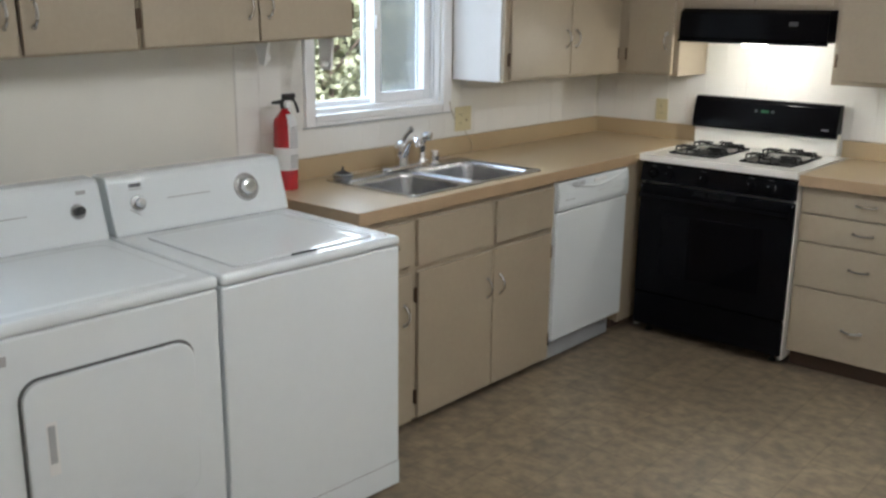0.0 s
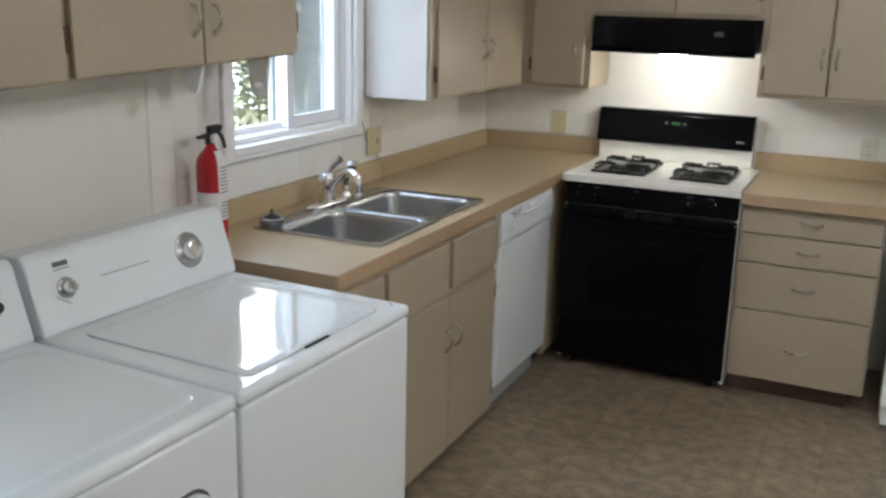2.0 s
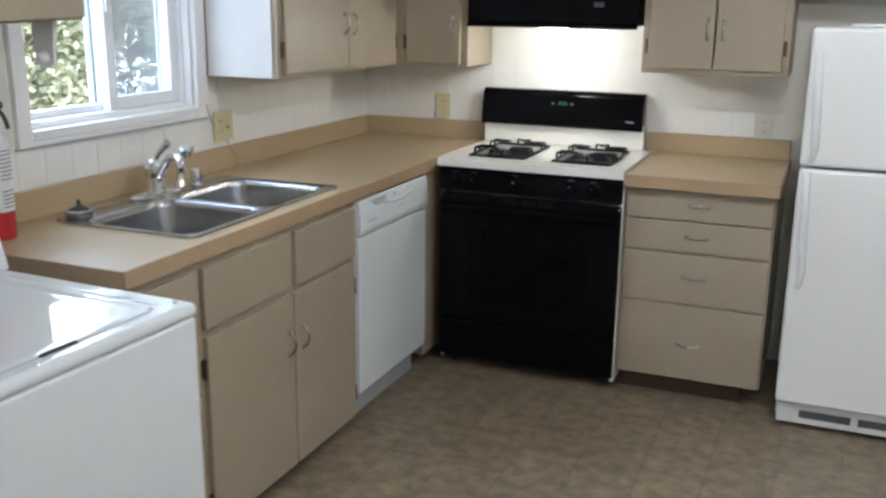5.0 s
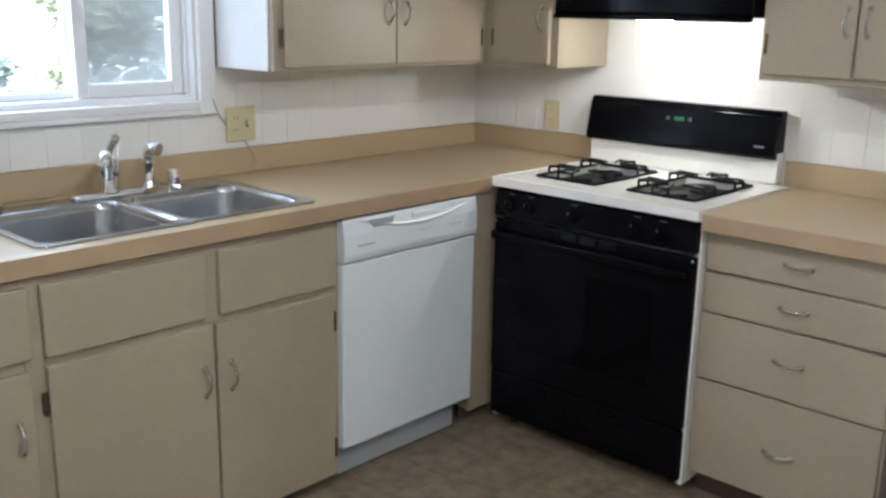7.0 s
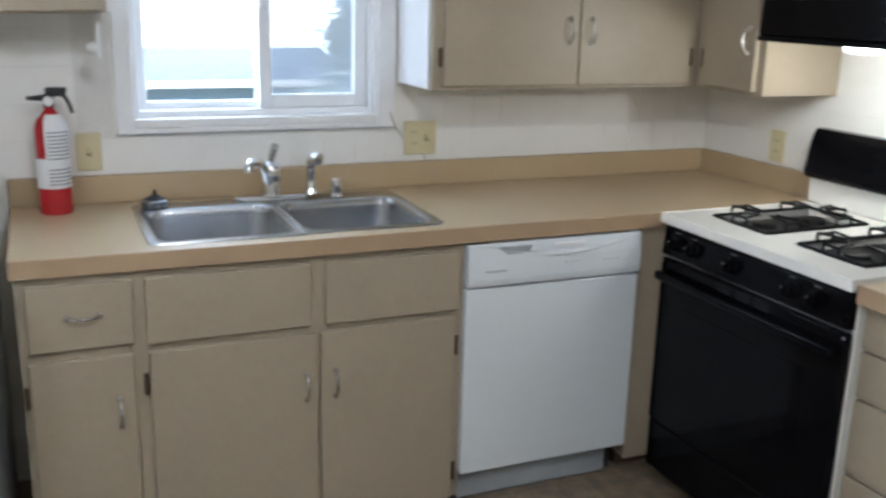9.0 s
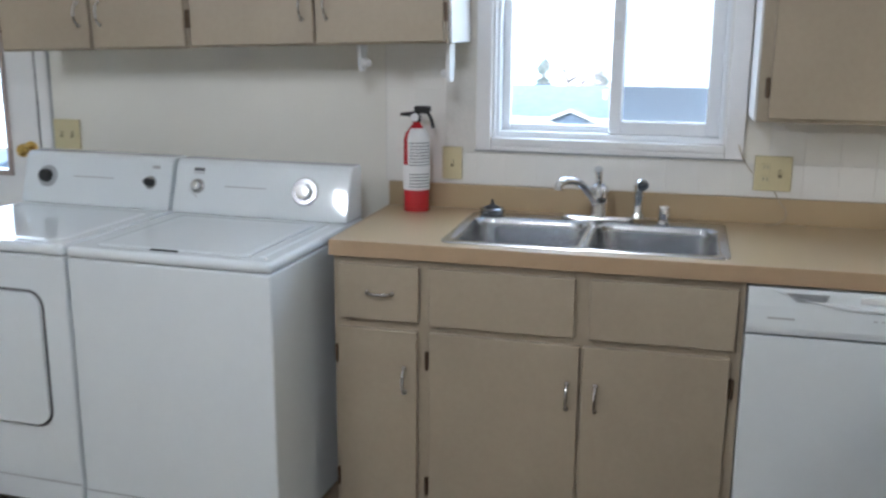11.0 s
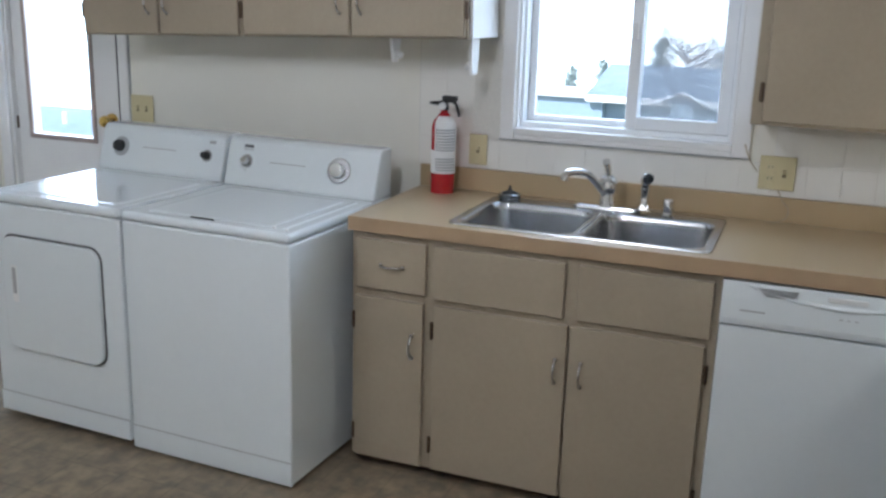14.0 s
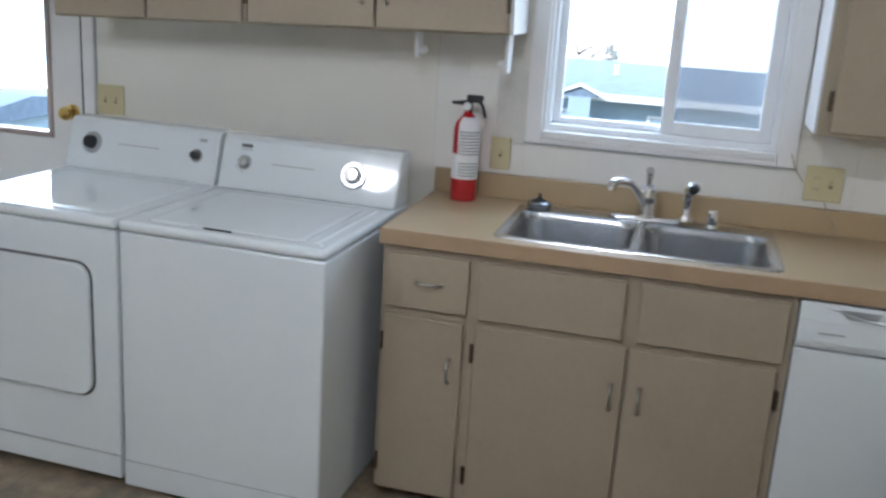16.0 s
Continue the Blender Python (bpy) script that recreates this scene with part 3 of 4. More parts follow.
# paper towel holder under the cabinet
tw = thing("paper_towel_holder", (0.20, -2.43, LZ), "empty white plastic paper towel holder under the wall cabinet", "towel holder")
for y, inward in ((-2.282, -1), (-2.588, 1)):
    low, half = (1.362, 0.029) if inward < 0 else (1.392, 0.018)
    top = LZ + (-0.0015 if inward < 0 else -0.010)
    arm = part("arm", loft([[(a, y + b, z) for a, b in ((x0, -0.006), (x1, -0.006), (x1, 0.006), (x0, 0.006))] for x0, x1, z in ((0.158, 0.238, top), (0.160, 0.236, top - 0.012), (0.199 - half, 0.199 + half, low + 0.010), (0.206 - half, 0.192 + half, low))]), WHITE_PL, tw, "tapered white arm")
    part("peg", turned((0.199, y + 0.005 * inward, low + 0.026), (0, inward, 0), [(0, 0.017), (0.012, 0.015), (0.024, 0.010), (0.027, 0.004)], 16), WHITE_PL, arm)

# ---- sink ----
sx0, sx1, sy0, sy1 = SINK
sink = thing("double_sink", (0.34, -1.79, 0.80), "double bowl stainless steel sink set in the countertop", "sink")
mid = (sy0 + sy1) / 2
for a, b, name in ((sy0, mid, "bowl"), (mid, sy1, "bowl")):
    A, B = a + (0.028 if a == sy0 else 0.014), b - (0.028 if b == sy1 else 0.014)
    r = 0.055

    def ring(inset, z, rr):
        return round_rect(sx0 + 0.085 + inset, sx1 - 0.03 - inset, A + inset, B - inset, rr, z)

    if a == sy0:
        outer = [(x, y, z) for x, y, z in round_rect(sx0, sx1, a, b, 0.03, 0.907)]
        outer = [(p[0], p[1], 0.907) if p[1] < b - 0.03 else ((sx1 if p[0] > 0.34 else sx0), b, 0.907) for p in outer]
        outer = [(p[0] - (0.0004 * k if p[1] == b else 0), p[1], p[2]) for k, p in enumerate(outer)]
    else:
        outer = round_rect(sx0, sx1, a, b, 0.03, 0.907)
        outer = [(p[0], p[1], 0.907) if p[1] > a + 0.03 else ((sx1 if p[0] > 0.34 else sx0), a, 0.907) for p in outer]
        outer = [(p[0] - (0.0004 * k if p[1] == a else 0), p[1], p[2]) for k, p in enumerate(outer)]
    raised = [(p[0] * 0.992 + 0.34 * 0.008, p[1], 0.9115) for p in outer]
    bm = loft([outer, raised, ring(-0.006, 0.911, r), ring(0.004, 0.904, r), ring(0.008, 0.885, r), ring(0.020, 0.755, r), ring(0.034, 0.738, r), ring(0.075, 0.732, 0.03)], False, True)
    bowl = part(name, bm, STEEL, sink)
    cy = (A + B) / 2
    part("drain", turned((0.36, cy, 0.7325), (0, 0, 1), [(0, 0.045), (0.003, 0.045), (0.004, 0.036), (0.001, 0.03)], 20), CHROME, bowl, "chrome drain")

fc = thing("kitchen_faucet", (0.128, -1.785, 0.9118), "polished chrome single lever kitchen faucet", "faucet")
fz = 0.9125
part("base_plate", loft([round_rect(0.103, 0.153, -1.905, -1.665, 0.024, fz), round_rect(0.103, 0.153, -1.905, -1.665, 0.024, fz + 0.008), round_rect(0.110, 0.146, -1.897, -1.673, 0.017, fz + 0.014)]), CHROME, fc)
part("body", turned((0.128, -1.785, fz + 0.012), (0, 0, 1), [(0, 0.031), (0.01, 0.029), (0.045, 0.027), (0.05, 0.033), (0.085, 0.034), (0.10, 0.028), (0.113, 0.012)], 20), CHROME, fc)
part("spout", tube(smooth_path([(0.140, -1.792, 0.965), (0.180, -1.812, 1.005), (0.230, -1.840, 1.048), (0.285, -1.872, 1.062), (0.318, -1.892, 1.056), (0.324, -1.896, 1.036)]), [0.013] * 20 + [0.0135] * 6 + [0.014] * 5, 12), CHROME, fc)
part("lever", tube(smooth_path([(0.128, -1.785, 1.012), (0.138, -1.785, 1.040), (0.158, -1.785, 1.066), (0.186, -1.785, 1.090)]), [0.010] * 10 + [0.0115] * 5 + [0.013] * 4, 12), CHROME, fc)
part("sprayer", turned((0.128, -1.655, fz + 0.012), (0, 0, 1), [(0, 0.024), (0.012, 0.021), (0.02, 0.015), (0.055, 0.014), (0.075, 0.018)], 14), CHROME, fc)
part("spray_head", tube(smooth_path([(0.127, -1.655, 0.995), (0.130, -1.653, 1.020), (0.146, -1.650, 1.042), (0.170, -1.640, 1.040)]), [0.016] * 8 + [0.019] * 6 + [0.020] * 5, 12), CHROME, fc)

ag = thing("air_gap_cap", (0.128, -1.570, 0.9118), "small chrome dishwasher air gap cap on the sink", "air gap")
part("cap", turned((0.128, -1.570, 0.9118), (0, 0, 1), [(0, 0.024), (0.006, 0.022), (0.012, 0.02), (0.05, 0.02), (0.056, 0.017), (0.058, 0.005)], 18), CHROME, ag)
part("slot", one_box((0.144, -1.577, 0.925), (0.1495, -1.563, 0.945), 0.001), INK, ag, "dark vent slot")
st = thing("sink_stopper", (0.135, -2.145, 0.9118), "black rubber sink strainer stopper with a metal rim", "stopper")
part("rim", turned((0.135, -2.145, 0.9118), (0, 0, 1), [(0, 0.036), (0.008, 0.042), (0.02, 0.042), (0.024, 0.036), (0.02, 0.03)], 22), STEEL, st)
part("knob", turned((0.135, -2.145, 0.93), (0, 0, 1), [(0, 0.03), (0.008, 0.026), (0.014, 0.012), (0.02, 0.006), (0.032, 0.005), (0.034, 0.002)], 14), RUBBER, st, "black rubber plug with a post")

# ---- dishwasher ----
dw = thing("dishwasher", (0.33, -1.018, 0), "white built-in dishwasher under the countertop", "dishwasher")
y0, y1 = -1.324, -0.720
part("tub", one_box((0.03, y0 + 0.006, 0.10), (0.598, y1 - 0.006, 0.855), 0.003), GREY_PL, dw)
part("door_panel", one_box((0.60, y0, 0.108), (0.642, y1, 0.712), 0.006), ENAMEL, dw)
cp = part("control_panel", prism([(0.60, 0.718), (0.646, 0.718), (0.651, 0.74), (0.650, 0.80), (0.643, 0.850), (0.60, 0.850)], y0, y1, 0.003), ENAMEL, dw)
arc = []
for k in range(25):
    s = k / 24
    y = y0 + 0.07 + s * (y1 - y0 - 0.10)
    z = 0.842 - 0.038 * math.sin(math.pi * s) ** 0.9
    arc.append((0.645 + 0.0042 * (1 - abs(2 * s - 1)), y, z))
part("grip_lip", tube(arc, [0.002 + 0.005 * math.sin(math.pi * k / 24) for k in range(25)], 8), ENAMEL, cp)
part("grip_recess", one_box((0.6455, -1.035, 0.822), (0.6505, -0.93, 0.838), 0.006), WHITE_PL, cp)
for k in range(5):
    part("vent_slot", one_box((0.6465, y0 + 0.10 + 0.006 * k, 0.836 - 0.0052 * k), (0.6515, y0 + 0.21 - 0.003 * k, 0.8385 - 0.0052 * k), 0), GREY_PL, cp, "grey vent slot")
part("badge", one_box((0.650, y0 + 0.055, 0.764), (0.6522, y0 + 0.125, 0.768), 0), PALE_INK, cp, "small grey maker's bar")
for k in range(3):
    part("mark", one_box((0.6505, -1.00 + 0.02 * k, 0.775), (0.6522, -0.99 + 0.02 * k, 0.7775), 0), PALE_INK, cp)
    part("mark", one_box((0.6505, -0.86 + 0.022 * k, 0.772), (0.6522, -0.85 + 0.022 * k, 0.7745), 0), PALE_INK, cp)
part("kick_plate", one_box((0.54, y0 + 0.008, 0.005), (0.60, y1 - 0.05, 0.105), 0.003), material("pale_grey_kick", (0.38, 0.40, 0.42), 0.4), dw, "pale grey kick plate")
part("foot", one_box((0.52, y1 - 0.045, 0.0), (0.58, y1 - 0.015, 0.09), 0.003), RUBBER, dw)

# ---- stove ----
gx0, gx1 = 0.680, 1.452
gas = thing("gas_range", (1.043, -0.33, 0), "freestanding gas range with black front and white cooktop", "stove")
part("body", boxes(((gx0, -0.641, 0.035), (gx0 + 0.02, -0.03, 0.885)), ((gx1 - 0.02, -0.641, 0.035), (gx1, -0.03, 0.885)), ((gx0 + 0.021, -0.60, 0.04), (gx1 - 0.021, -0.035, 0.884)), bevel=0.003), CREAM, gas, "white enamel sides")
od = part("oven_door", one_box((gx0 + 0.004, -0.668, 0.225), (gx1 - 0.002, -0.6425, 0.775), 0.008, 3), BLACK, gas, "black oven door")
part("oven_window", one_box((gx0 + 0.13, -0.6700, 0.33), (gx1 - 0.13, -0.6685, 0.64), 0.0008), BLACK_GLASS, od, "black glass")
hb = part("door_handle", one_box((gx0 + 0.012, -0.700, 0.706), (gx1 - 0.014, -0.678, 0.736), 0.010, 3), BLACK, od, "black bar handle")
for x in (gx0 + 0.03, gx1 - 0.05):
    part("handle_post", one_box((x, -0.680, 0.710), (x + 0.02, -0.667, 0.732), 0.003), BLACK, od)
for bank in range(3):
    for k in range(4):
        vx = gx0 + 0.285 + 0.075 * bank
        part("vent_slot", one_box((vx, -0.6715, 0.745 + 0.0068 * k), (vx + 0.062, -0.6675, 0.7478 + 0.0068 * k), 0.0008), IRON, od, "dark louvre slot")
for x in (gx0 + 0.004, gx1 - 0.016):
    part("door_clip", one_box((x + 0.003, -0.6692, 0.760), (x + 0.010, -0.6675, 0.767), 0.0006), GREY_PL, od, "small pale clip")
part("broiler_drawer", one_box((gx0 + 0.004, -0.664, 0.055), (gx1 - 0.002, -0.6425, 0.2225), 0.008, 3), BLACK, gas, "black drawer")
pan = part("control_panel", prism_x([(-0.6425, 0.785), (-0.668, 0.785), (-0.660, 0.872), (-0.6425, 0.880)], gx0 + 0.002, gx1 - 0.002, 0.004), BLACK, gas, "black control panel")
for kx in (0.755, 0.835, 1.012, 1.245, 1.335):
    kn = part("knob", turned((kx, -0.6625, 0.830), (0, -1, 0.09), [(0, 0.027), (0.006, 0.027), (0.009, 0.021), (0.026, 0.019), (0.029, 0.014)], 22), BLACK, pan, "black burner knob")
    part("knob_grip", one_box((kx - 0.0045, -0.7000, 0.818), (kx + 0.0045, -0.6900, 0.848), 0.003), BLACK, kn, "raised grip bar")
    part("knob_mark", one_box((kx - 0.0008, -0.7006, 0.839), (kx + 0.0008, -0.6995, 0.846), 0), PALE_INK, kn, "pale pointer line")
    part("dial_print", one_box((kx - 0.014, -0.6635, 0.863), (kx + 0.010, -0.6600, 0.866), 0), DIM_PL, pan, "dark grey printed mark")
for x in (gx0 + 0.05, gx1 - 0.07):
    for y in (-0.57, -0.08):
        part("foot", turned((x, y, 0.0), (0, 0, 1), [(0, 0.018), (0.01, 0.018), (0.012, 0.01), (0.04, 0.01)], 10), RUBBER, gas)
wells = [(gx0 + 0.075, gx0 + 0.335), (gx1 - 0.335, gx1 - 0.075)]
top = part("cooktop", holed([gx0 - 0.002, wells[0][0], wells[0][1], wells[1][0], wells[1][1], gx1 - 0.006], [-0.670, -0.555, -0.150, -0.075], [(1, 1), (3, 1)], 0.884, 0.914, lambda u, v, w: (u, v, w)), CREAM, gas, "white enamel cooktop")
part("rim", boxes(((gx0 - 0.003, -0.676, 0.886), (gx1 + 0.0005, -0.6705, 0.9165)), ((gx0 - 0.008, -0.674, 0.888), (gx0 - 0.0016, -0.08, 0.9165)), ((gx1 - 0.0058, -0.670, 0.888), (gx1 + 0.0005, -0.08, 0.9165)), bevel=0.0016), CREAM, top)
for a, b in wells:
    wp = part("burner_pan", one_box((a + 0.001, -0.554, 0.872), (b - 0.001, -0.151, 0.890), 0.004), IRON, top, "black burner pan")
    cx = (a + b) / 2
    for cy in (-0.45, -0.255):
        part("burner_cap", turned((cx, cy, 0.8905), (0, 0, 1), [(0, 0.05), (0.008, 0.048), (0.012, 0.038), (0.022, 0.036), (0.026, 0.028)], 18), IRON, wp, "black burner")
    bm = bmesh.new()
    gz = 0.944
    A, B, C, E2 = a + 0.012, b - 0.012, -0.545, -0.160
    tube([(A, C, 0.918), (B, C, 0.918), (B, E2, 0.918), (A, E2, 0.918), (A, C, 0.918)], 0.005, 6, bm)
    for cy in (-0.45, -0.255):
        for ux, uy, ex, ey in ((-1, 0, A, cy), (1, 0, B, cy)):
            for off in (-0.028, 0.028):
                tube(smooth_path([(ex, ey + off, 0.916), (ex, ey + off, gz - 0.004), (ex - ux * 0.012, ey + off * 0.9, gz), (cx + ux * 0.035, cy + off * 0.35, gz)], 3), 0.0045, 6, bm)
            tube([(ex, ey - 0.028, gz - 0.004), (ex, ey + 0.028, gz - 0.004)], 0.0045, 6, bm)
    for ey, uy, cy in ((C, -1, -0.45), (E2, 1, -0.255)):
        for off in (-0.028, 0.028):
            tube(smooth_path([(cx + off, ey, 0.916), (cx + off, ey, gz - 0.004), (cx + off * 0.9, ey - uy * 0.012, gz), (cx + off * 0.35, cy + uy * 0.03, gz)], 3), 0.0045, 6, bm)
        tube([(cx - 0.028, ey, gz - 0.004), (cx + 0.028, ey, gz - 0.004)], 0.0045, 6, bm)
    part("grate", bm, IRON, top, "black wire burner grate")
bg = part("back_riser", one_box((gx0 - 0.020, -0.074, 0.9145), (gx1 - 0.045, -0.022, 1.02), 0.004), CREAM, gas, "white enamel riser")
gd = part("backguard", prism_x([(-0.0215, 1.0), (-0.088, 0.998), (-0.100, 1.012), (-0.092, 1.06), (-0.076, 1.140), (-0.062, 1.160), (-0.0215, 1.160)], gx0 - 0.028, gx1 - 0.048, 0.004), BLACK, gas, "glossy black backguard with a clock")
part("display", one_box((1.018, -0.0893, 1.098), (1.058, -0.0845, 1.112), 0.001), GREEN_LED, gd, "green clock display")
for x in (0.985, 1.072):
    part("button", one_box((x, -0.0891, 1.099), (x + 0.014, -0.0845, 1.111), 0.002), DIM_PL, gd, "grey buttons")
part("badge", one_box((1.33, -0.0965, 1.036), (1.365, -0.093, 1.042), 0), PALE_INK, gd, "pale maker's bar")

# ---- cooker hood ----
hd = thing("cooker_hood", (1.043, -0.19, 1.46), "black under-cabinet cooker hood with its lamp lit", "cooker hood")
part("shell", prism_x([(-0.005, 1.604), (-0.340, 1.604), (-0.368, 1.585), (-0.373, 1.468), (-0.362, 1.446), (-0.352, 1.446), (-0.352, 1.457), (-0.005, 1.457)], 0.680, 1.408, 0.003), BLACK, hd)
part("lip", one_box((0.677, -0.379, 1.444), (1.411, -0.366, 1.460), 0.004), BLACK, hd)
part("filter", one_box((0.72, -0.345, 1.450), (0.93, -0.03, 1.4565), 0.002), GREY_PL, hd, "grey mesh filter")
part("lens", loft([round_rect(0.985 + i, 1.112 - i, -0.350 + i * 0.6, -0.282 - i * 0.6, 0.030 - i * 0.5, z) for z, i in ((1.4565, 0.0), (1.443, 0.001), (1.434, 0.008), (1.428, 0.022))]), LENS, hd, "glowing lamp lens")
part("switch", one_box((1.23, -0.3775, 1.53), (1.27, -0.3705, 1.55), 0.002), DIM_PL, hd)

# ---- fridge ----
fx0, fx1, ft = 2.085, 2.80, 1.475
fr = thing("refrigerator", (2.44, -0.4, 0), "white top-freezer refrigerator with side handles", "refrigerator")
part("cabinet", one_box((fx0 + 0.004, -0.68, 0.03), (fx1 - 0.004, -0.06, ft - 0.012), 0.008), FRIDGE, fr)
for name, z0, z1, h0, h1 in (("freezer_door", 1.0, ft, 1.02, 1.385), ("fridge_door", 0.105, 0.99, 0.56, 0.975)):
    dr = part(name, one_box((fx0, -0.745, z0), (fx1, -0.686, z1), 0.014, 3), FRIDGE, fr)
    hpath = smooth_path([(fx0 + 0.035, -0.742, h0), (fx0 + 0.045, -0.772, h0 + 0.05), (fx0 + 0.04, -0.785, (h0 + h1) / 2), (fx0 + 0.033, -0.780, h1 - 0.05), (fx0 + 0.03, -0.742, h1)])
    part("handle", tube(hpath, [0.011] * 6 + [0.014] * (len(hpath) - 12) + [0.013] * 6, 10), WHITE_PL, dr, "white moulded handle")
part("gasket", one_box((fx0 + 0.012, -0.685, 0.11), (fx1 - 0.012, -0.6805, ft - 0.02), 0), GREY_PL, fr, "grey door gasket")
gr = part("base_grille", one_box((fx0 + 0.01, -0.715, 0.02), (fx1 - 0.01, -0.665, 0.10), 0.004), WHITE_PL, fr)
for k in range(3):
    part("vent", one_box((fx0 + 0.09 + 0.205 * k, -0.7175, 0.045), (fx0 + 0.27 + 0.205 * k, -0.7155, 0.075), 0.006), DIM_PL, gr, "dark grey vent opening")
part("hinge_cover", one_box((fx0 + 0.12, -0.735, ft + 0.0005), (fx0 + 0.22, -0.67, ft + 0.014), 0.006), WHITE_PL, fr)
for x in (fx0 + 0.06, fx1 - 0.06):
    part("foot", turned((x, -0.62, 0), (0, 0, 1), [(0, 0.02), (0.03, 0.02)], 10), RUBBER, fr)


# ---- laundry machines ----
def console(m, x0, x1, y0, y1, z0, z1):
    c = part("console", prism([(x0, z0), (x1 + 0.012, z0), (x1 + 0.008, z0 + 0.02), (x1 - 0.040, z1 - 0.014), (x1 - 0.054, z1), (x0, z1)], y0, y1, 0.007), ENAMEL, m, "sloped white control console")
    n = Vector((z1 - z0 - 0.034, 0, 0.048)).normalized()

    def face(y, s):
        a, b = Vector((x1 + 0.008, y, z0 + 0.02)), Vector((x1 - 0.040, y, z1 - 0.014))
        return a.lerp(b, s)

    return c, n, face


def dial(c, n, p, r, mat, ring_mat):
    d = part("dial", turned(p - n * 0.003, n, [(0, r), (0.007, r * 0.97), (0.010, r * 0.86)], 24), ring_mat, c)
    part("knob", turned(p + n * 0.006, n, [(0, r * 0.62), (0.016, r * 0.56), (0.024, r * 0.5), (0.026, r * 0.38)], 20), mat, d)


def bar(c, n, p, q, w, mat):
    up = (q - p).normalized().cross(n) * w
    loops = [[p - up, p + up, q + up, q - up], [p - up + n * 0.0016, p + up + n * 0.0016, q + up + n * 0.0016, q - up + n * 0.0016]]
    part("print", loft([[v - n * 0.003 for v in loops[0]], loops[1]]), mat, c)


WT = 0.889
ws = thing("washing_machine", (0.53, -2.945, 0), "white top-loading washing machine between dryer and counter", "washing machine")
wx0, wx1, wy0, wy1 = 0.20, 0.922, -3.285, -2.603
LIP = 0.036
part("body", one_box((wx0, wy0 + 0.003, 0.012), (wx1 - 0.005, wy1 - 0.003, WT - LIP), 0.008, 3), ENAMEL, ws)
part("base_panel", one_box((wx1 - 0.02, wy0 + 0.004, 0.010), (wx1 - 0.003, wy1 - 0.004, 0.095), 0.003), ENAMEL, ws)
part("base_seam", one_box((wx1 - 0.02, wy0 + 0.006, 0.0955), (wx1 - 0.0025, wy1 - 0.006, 0.0985), 0), GREY_PL, ws, "grey seam above the base")
deck = part("top", one_box((wx0, wy0, WT - LIP + 0.002), (wx1, wy1, WT), 0.021, 5), ENAMEL, ws)
LX0, LX1, LY0, LY1 = 0.395, 0.880, wy0 + 0.075, wy1 - 0.095
part("lid_gap", loft([round_rect(LX0 - 0.003, LX1 + 0.003, LY0 - 0.003, LY1 + 0.003, 0.025, WT - 0.002), round_rect(LX0 - 0.003, LX1 + 0.003, LY0 - 0.003, LY1 + 0.003, 0.025, WT + 0.0006)]), GREY_PL, deck, "dark seam round the lid")
lid = part("lid", loft([round_rect(LX0, LX1, LY0, LY1, 0.024, WT - 0.001), round_rect(LX0, LX1, LY0, LY1, 0.024, WT + 0.003),
    round_rect(LX0 + 0.003, LX1 - 0.003, LY0 + 0.003, LY1 - 0.003, 0.022, WT + 0.0055), round_rect(LX0 + 0.03, LX1 - 0.03, LY0 + 0.03, LY1 - 0.03, 0.02, WT + 0.0058),
    round_rect(LX0 + 0.04, LX1 - 0.04, LY0 + 0.04, LY1 - 0.04, 0.02, WT + 0.0042)]), ENAMEL, ws)
part("finger_slot", loft([round_rect(LX1 - 0.002, LX1 + 0.006, -3.015, -2.92, 0.0035, WT + 0.0005), round_rect(LX1 - 0.0015, LX1 + 0.0055, -3.013, -2.922, 0.003, WT + 0.0050)]), RUBBER, lid, "black finger slot at the lid's edge")
part("ridge", loft([round_rect(0.385, 0.868, LY1 + 0.022, LY1 + 0.050, 0.013, WT - 0.001), round_rect(0.392, 0.861, LY1 + 0.030, LY1 + 0.042, 0.006, WT + 0.004)]), ENAMEL, deck, "raised ridge beside the lid")
for bx, by in ((0.868, LY1 + 0.005), (0.884, LY1 + 0.062)):
    part("bumper", turned((bx, by, WT - 0.001), (0, 0, 1), [(0, 0.007), (0.005, 0.006), (0.007, 0.003)], 12), WHITE_PL, deck, "small white bumper")
con, nn, face = console(ws, 0.205, 0.335, wy0 + 0.006, wy1 - 0.006, WT + 0.0005, 1.075)
dial(con, nn, face(-2.772, 0.5), 0.050, CHROME, STEEL)
dial(con, nn, face(-3.185, 0.5), 0.026, CHROME, STEEL)
bar(con, nn, face(-3.08, 0.52), face(-2.92, 0.52), 0.0016, PALE_INK)
bar(con, nn, face(-3.205, 0.87), face(-3.163, 0.87), 0.006, INK)
bar(con, nn, face(-3.207, 0.79), face(-3.161, 0.79), 0.002, PALE_INK)
bar(con, nn, face(-3.218, 0.40), face(-3.183, 0.25), 0.0012, PALE_INK)
for x in (0.26, 0.86):
    for y in (wy0 + 0.06, wy1 - 0.06):
        part("foot", turned((x, y, 0), (0, 0, 1), [(0, 0.02), (0.013, 0.02)], 10), RUBBER, ws)

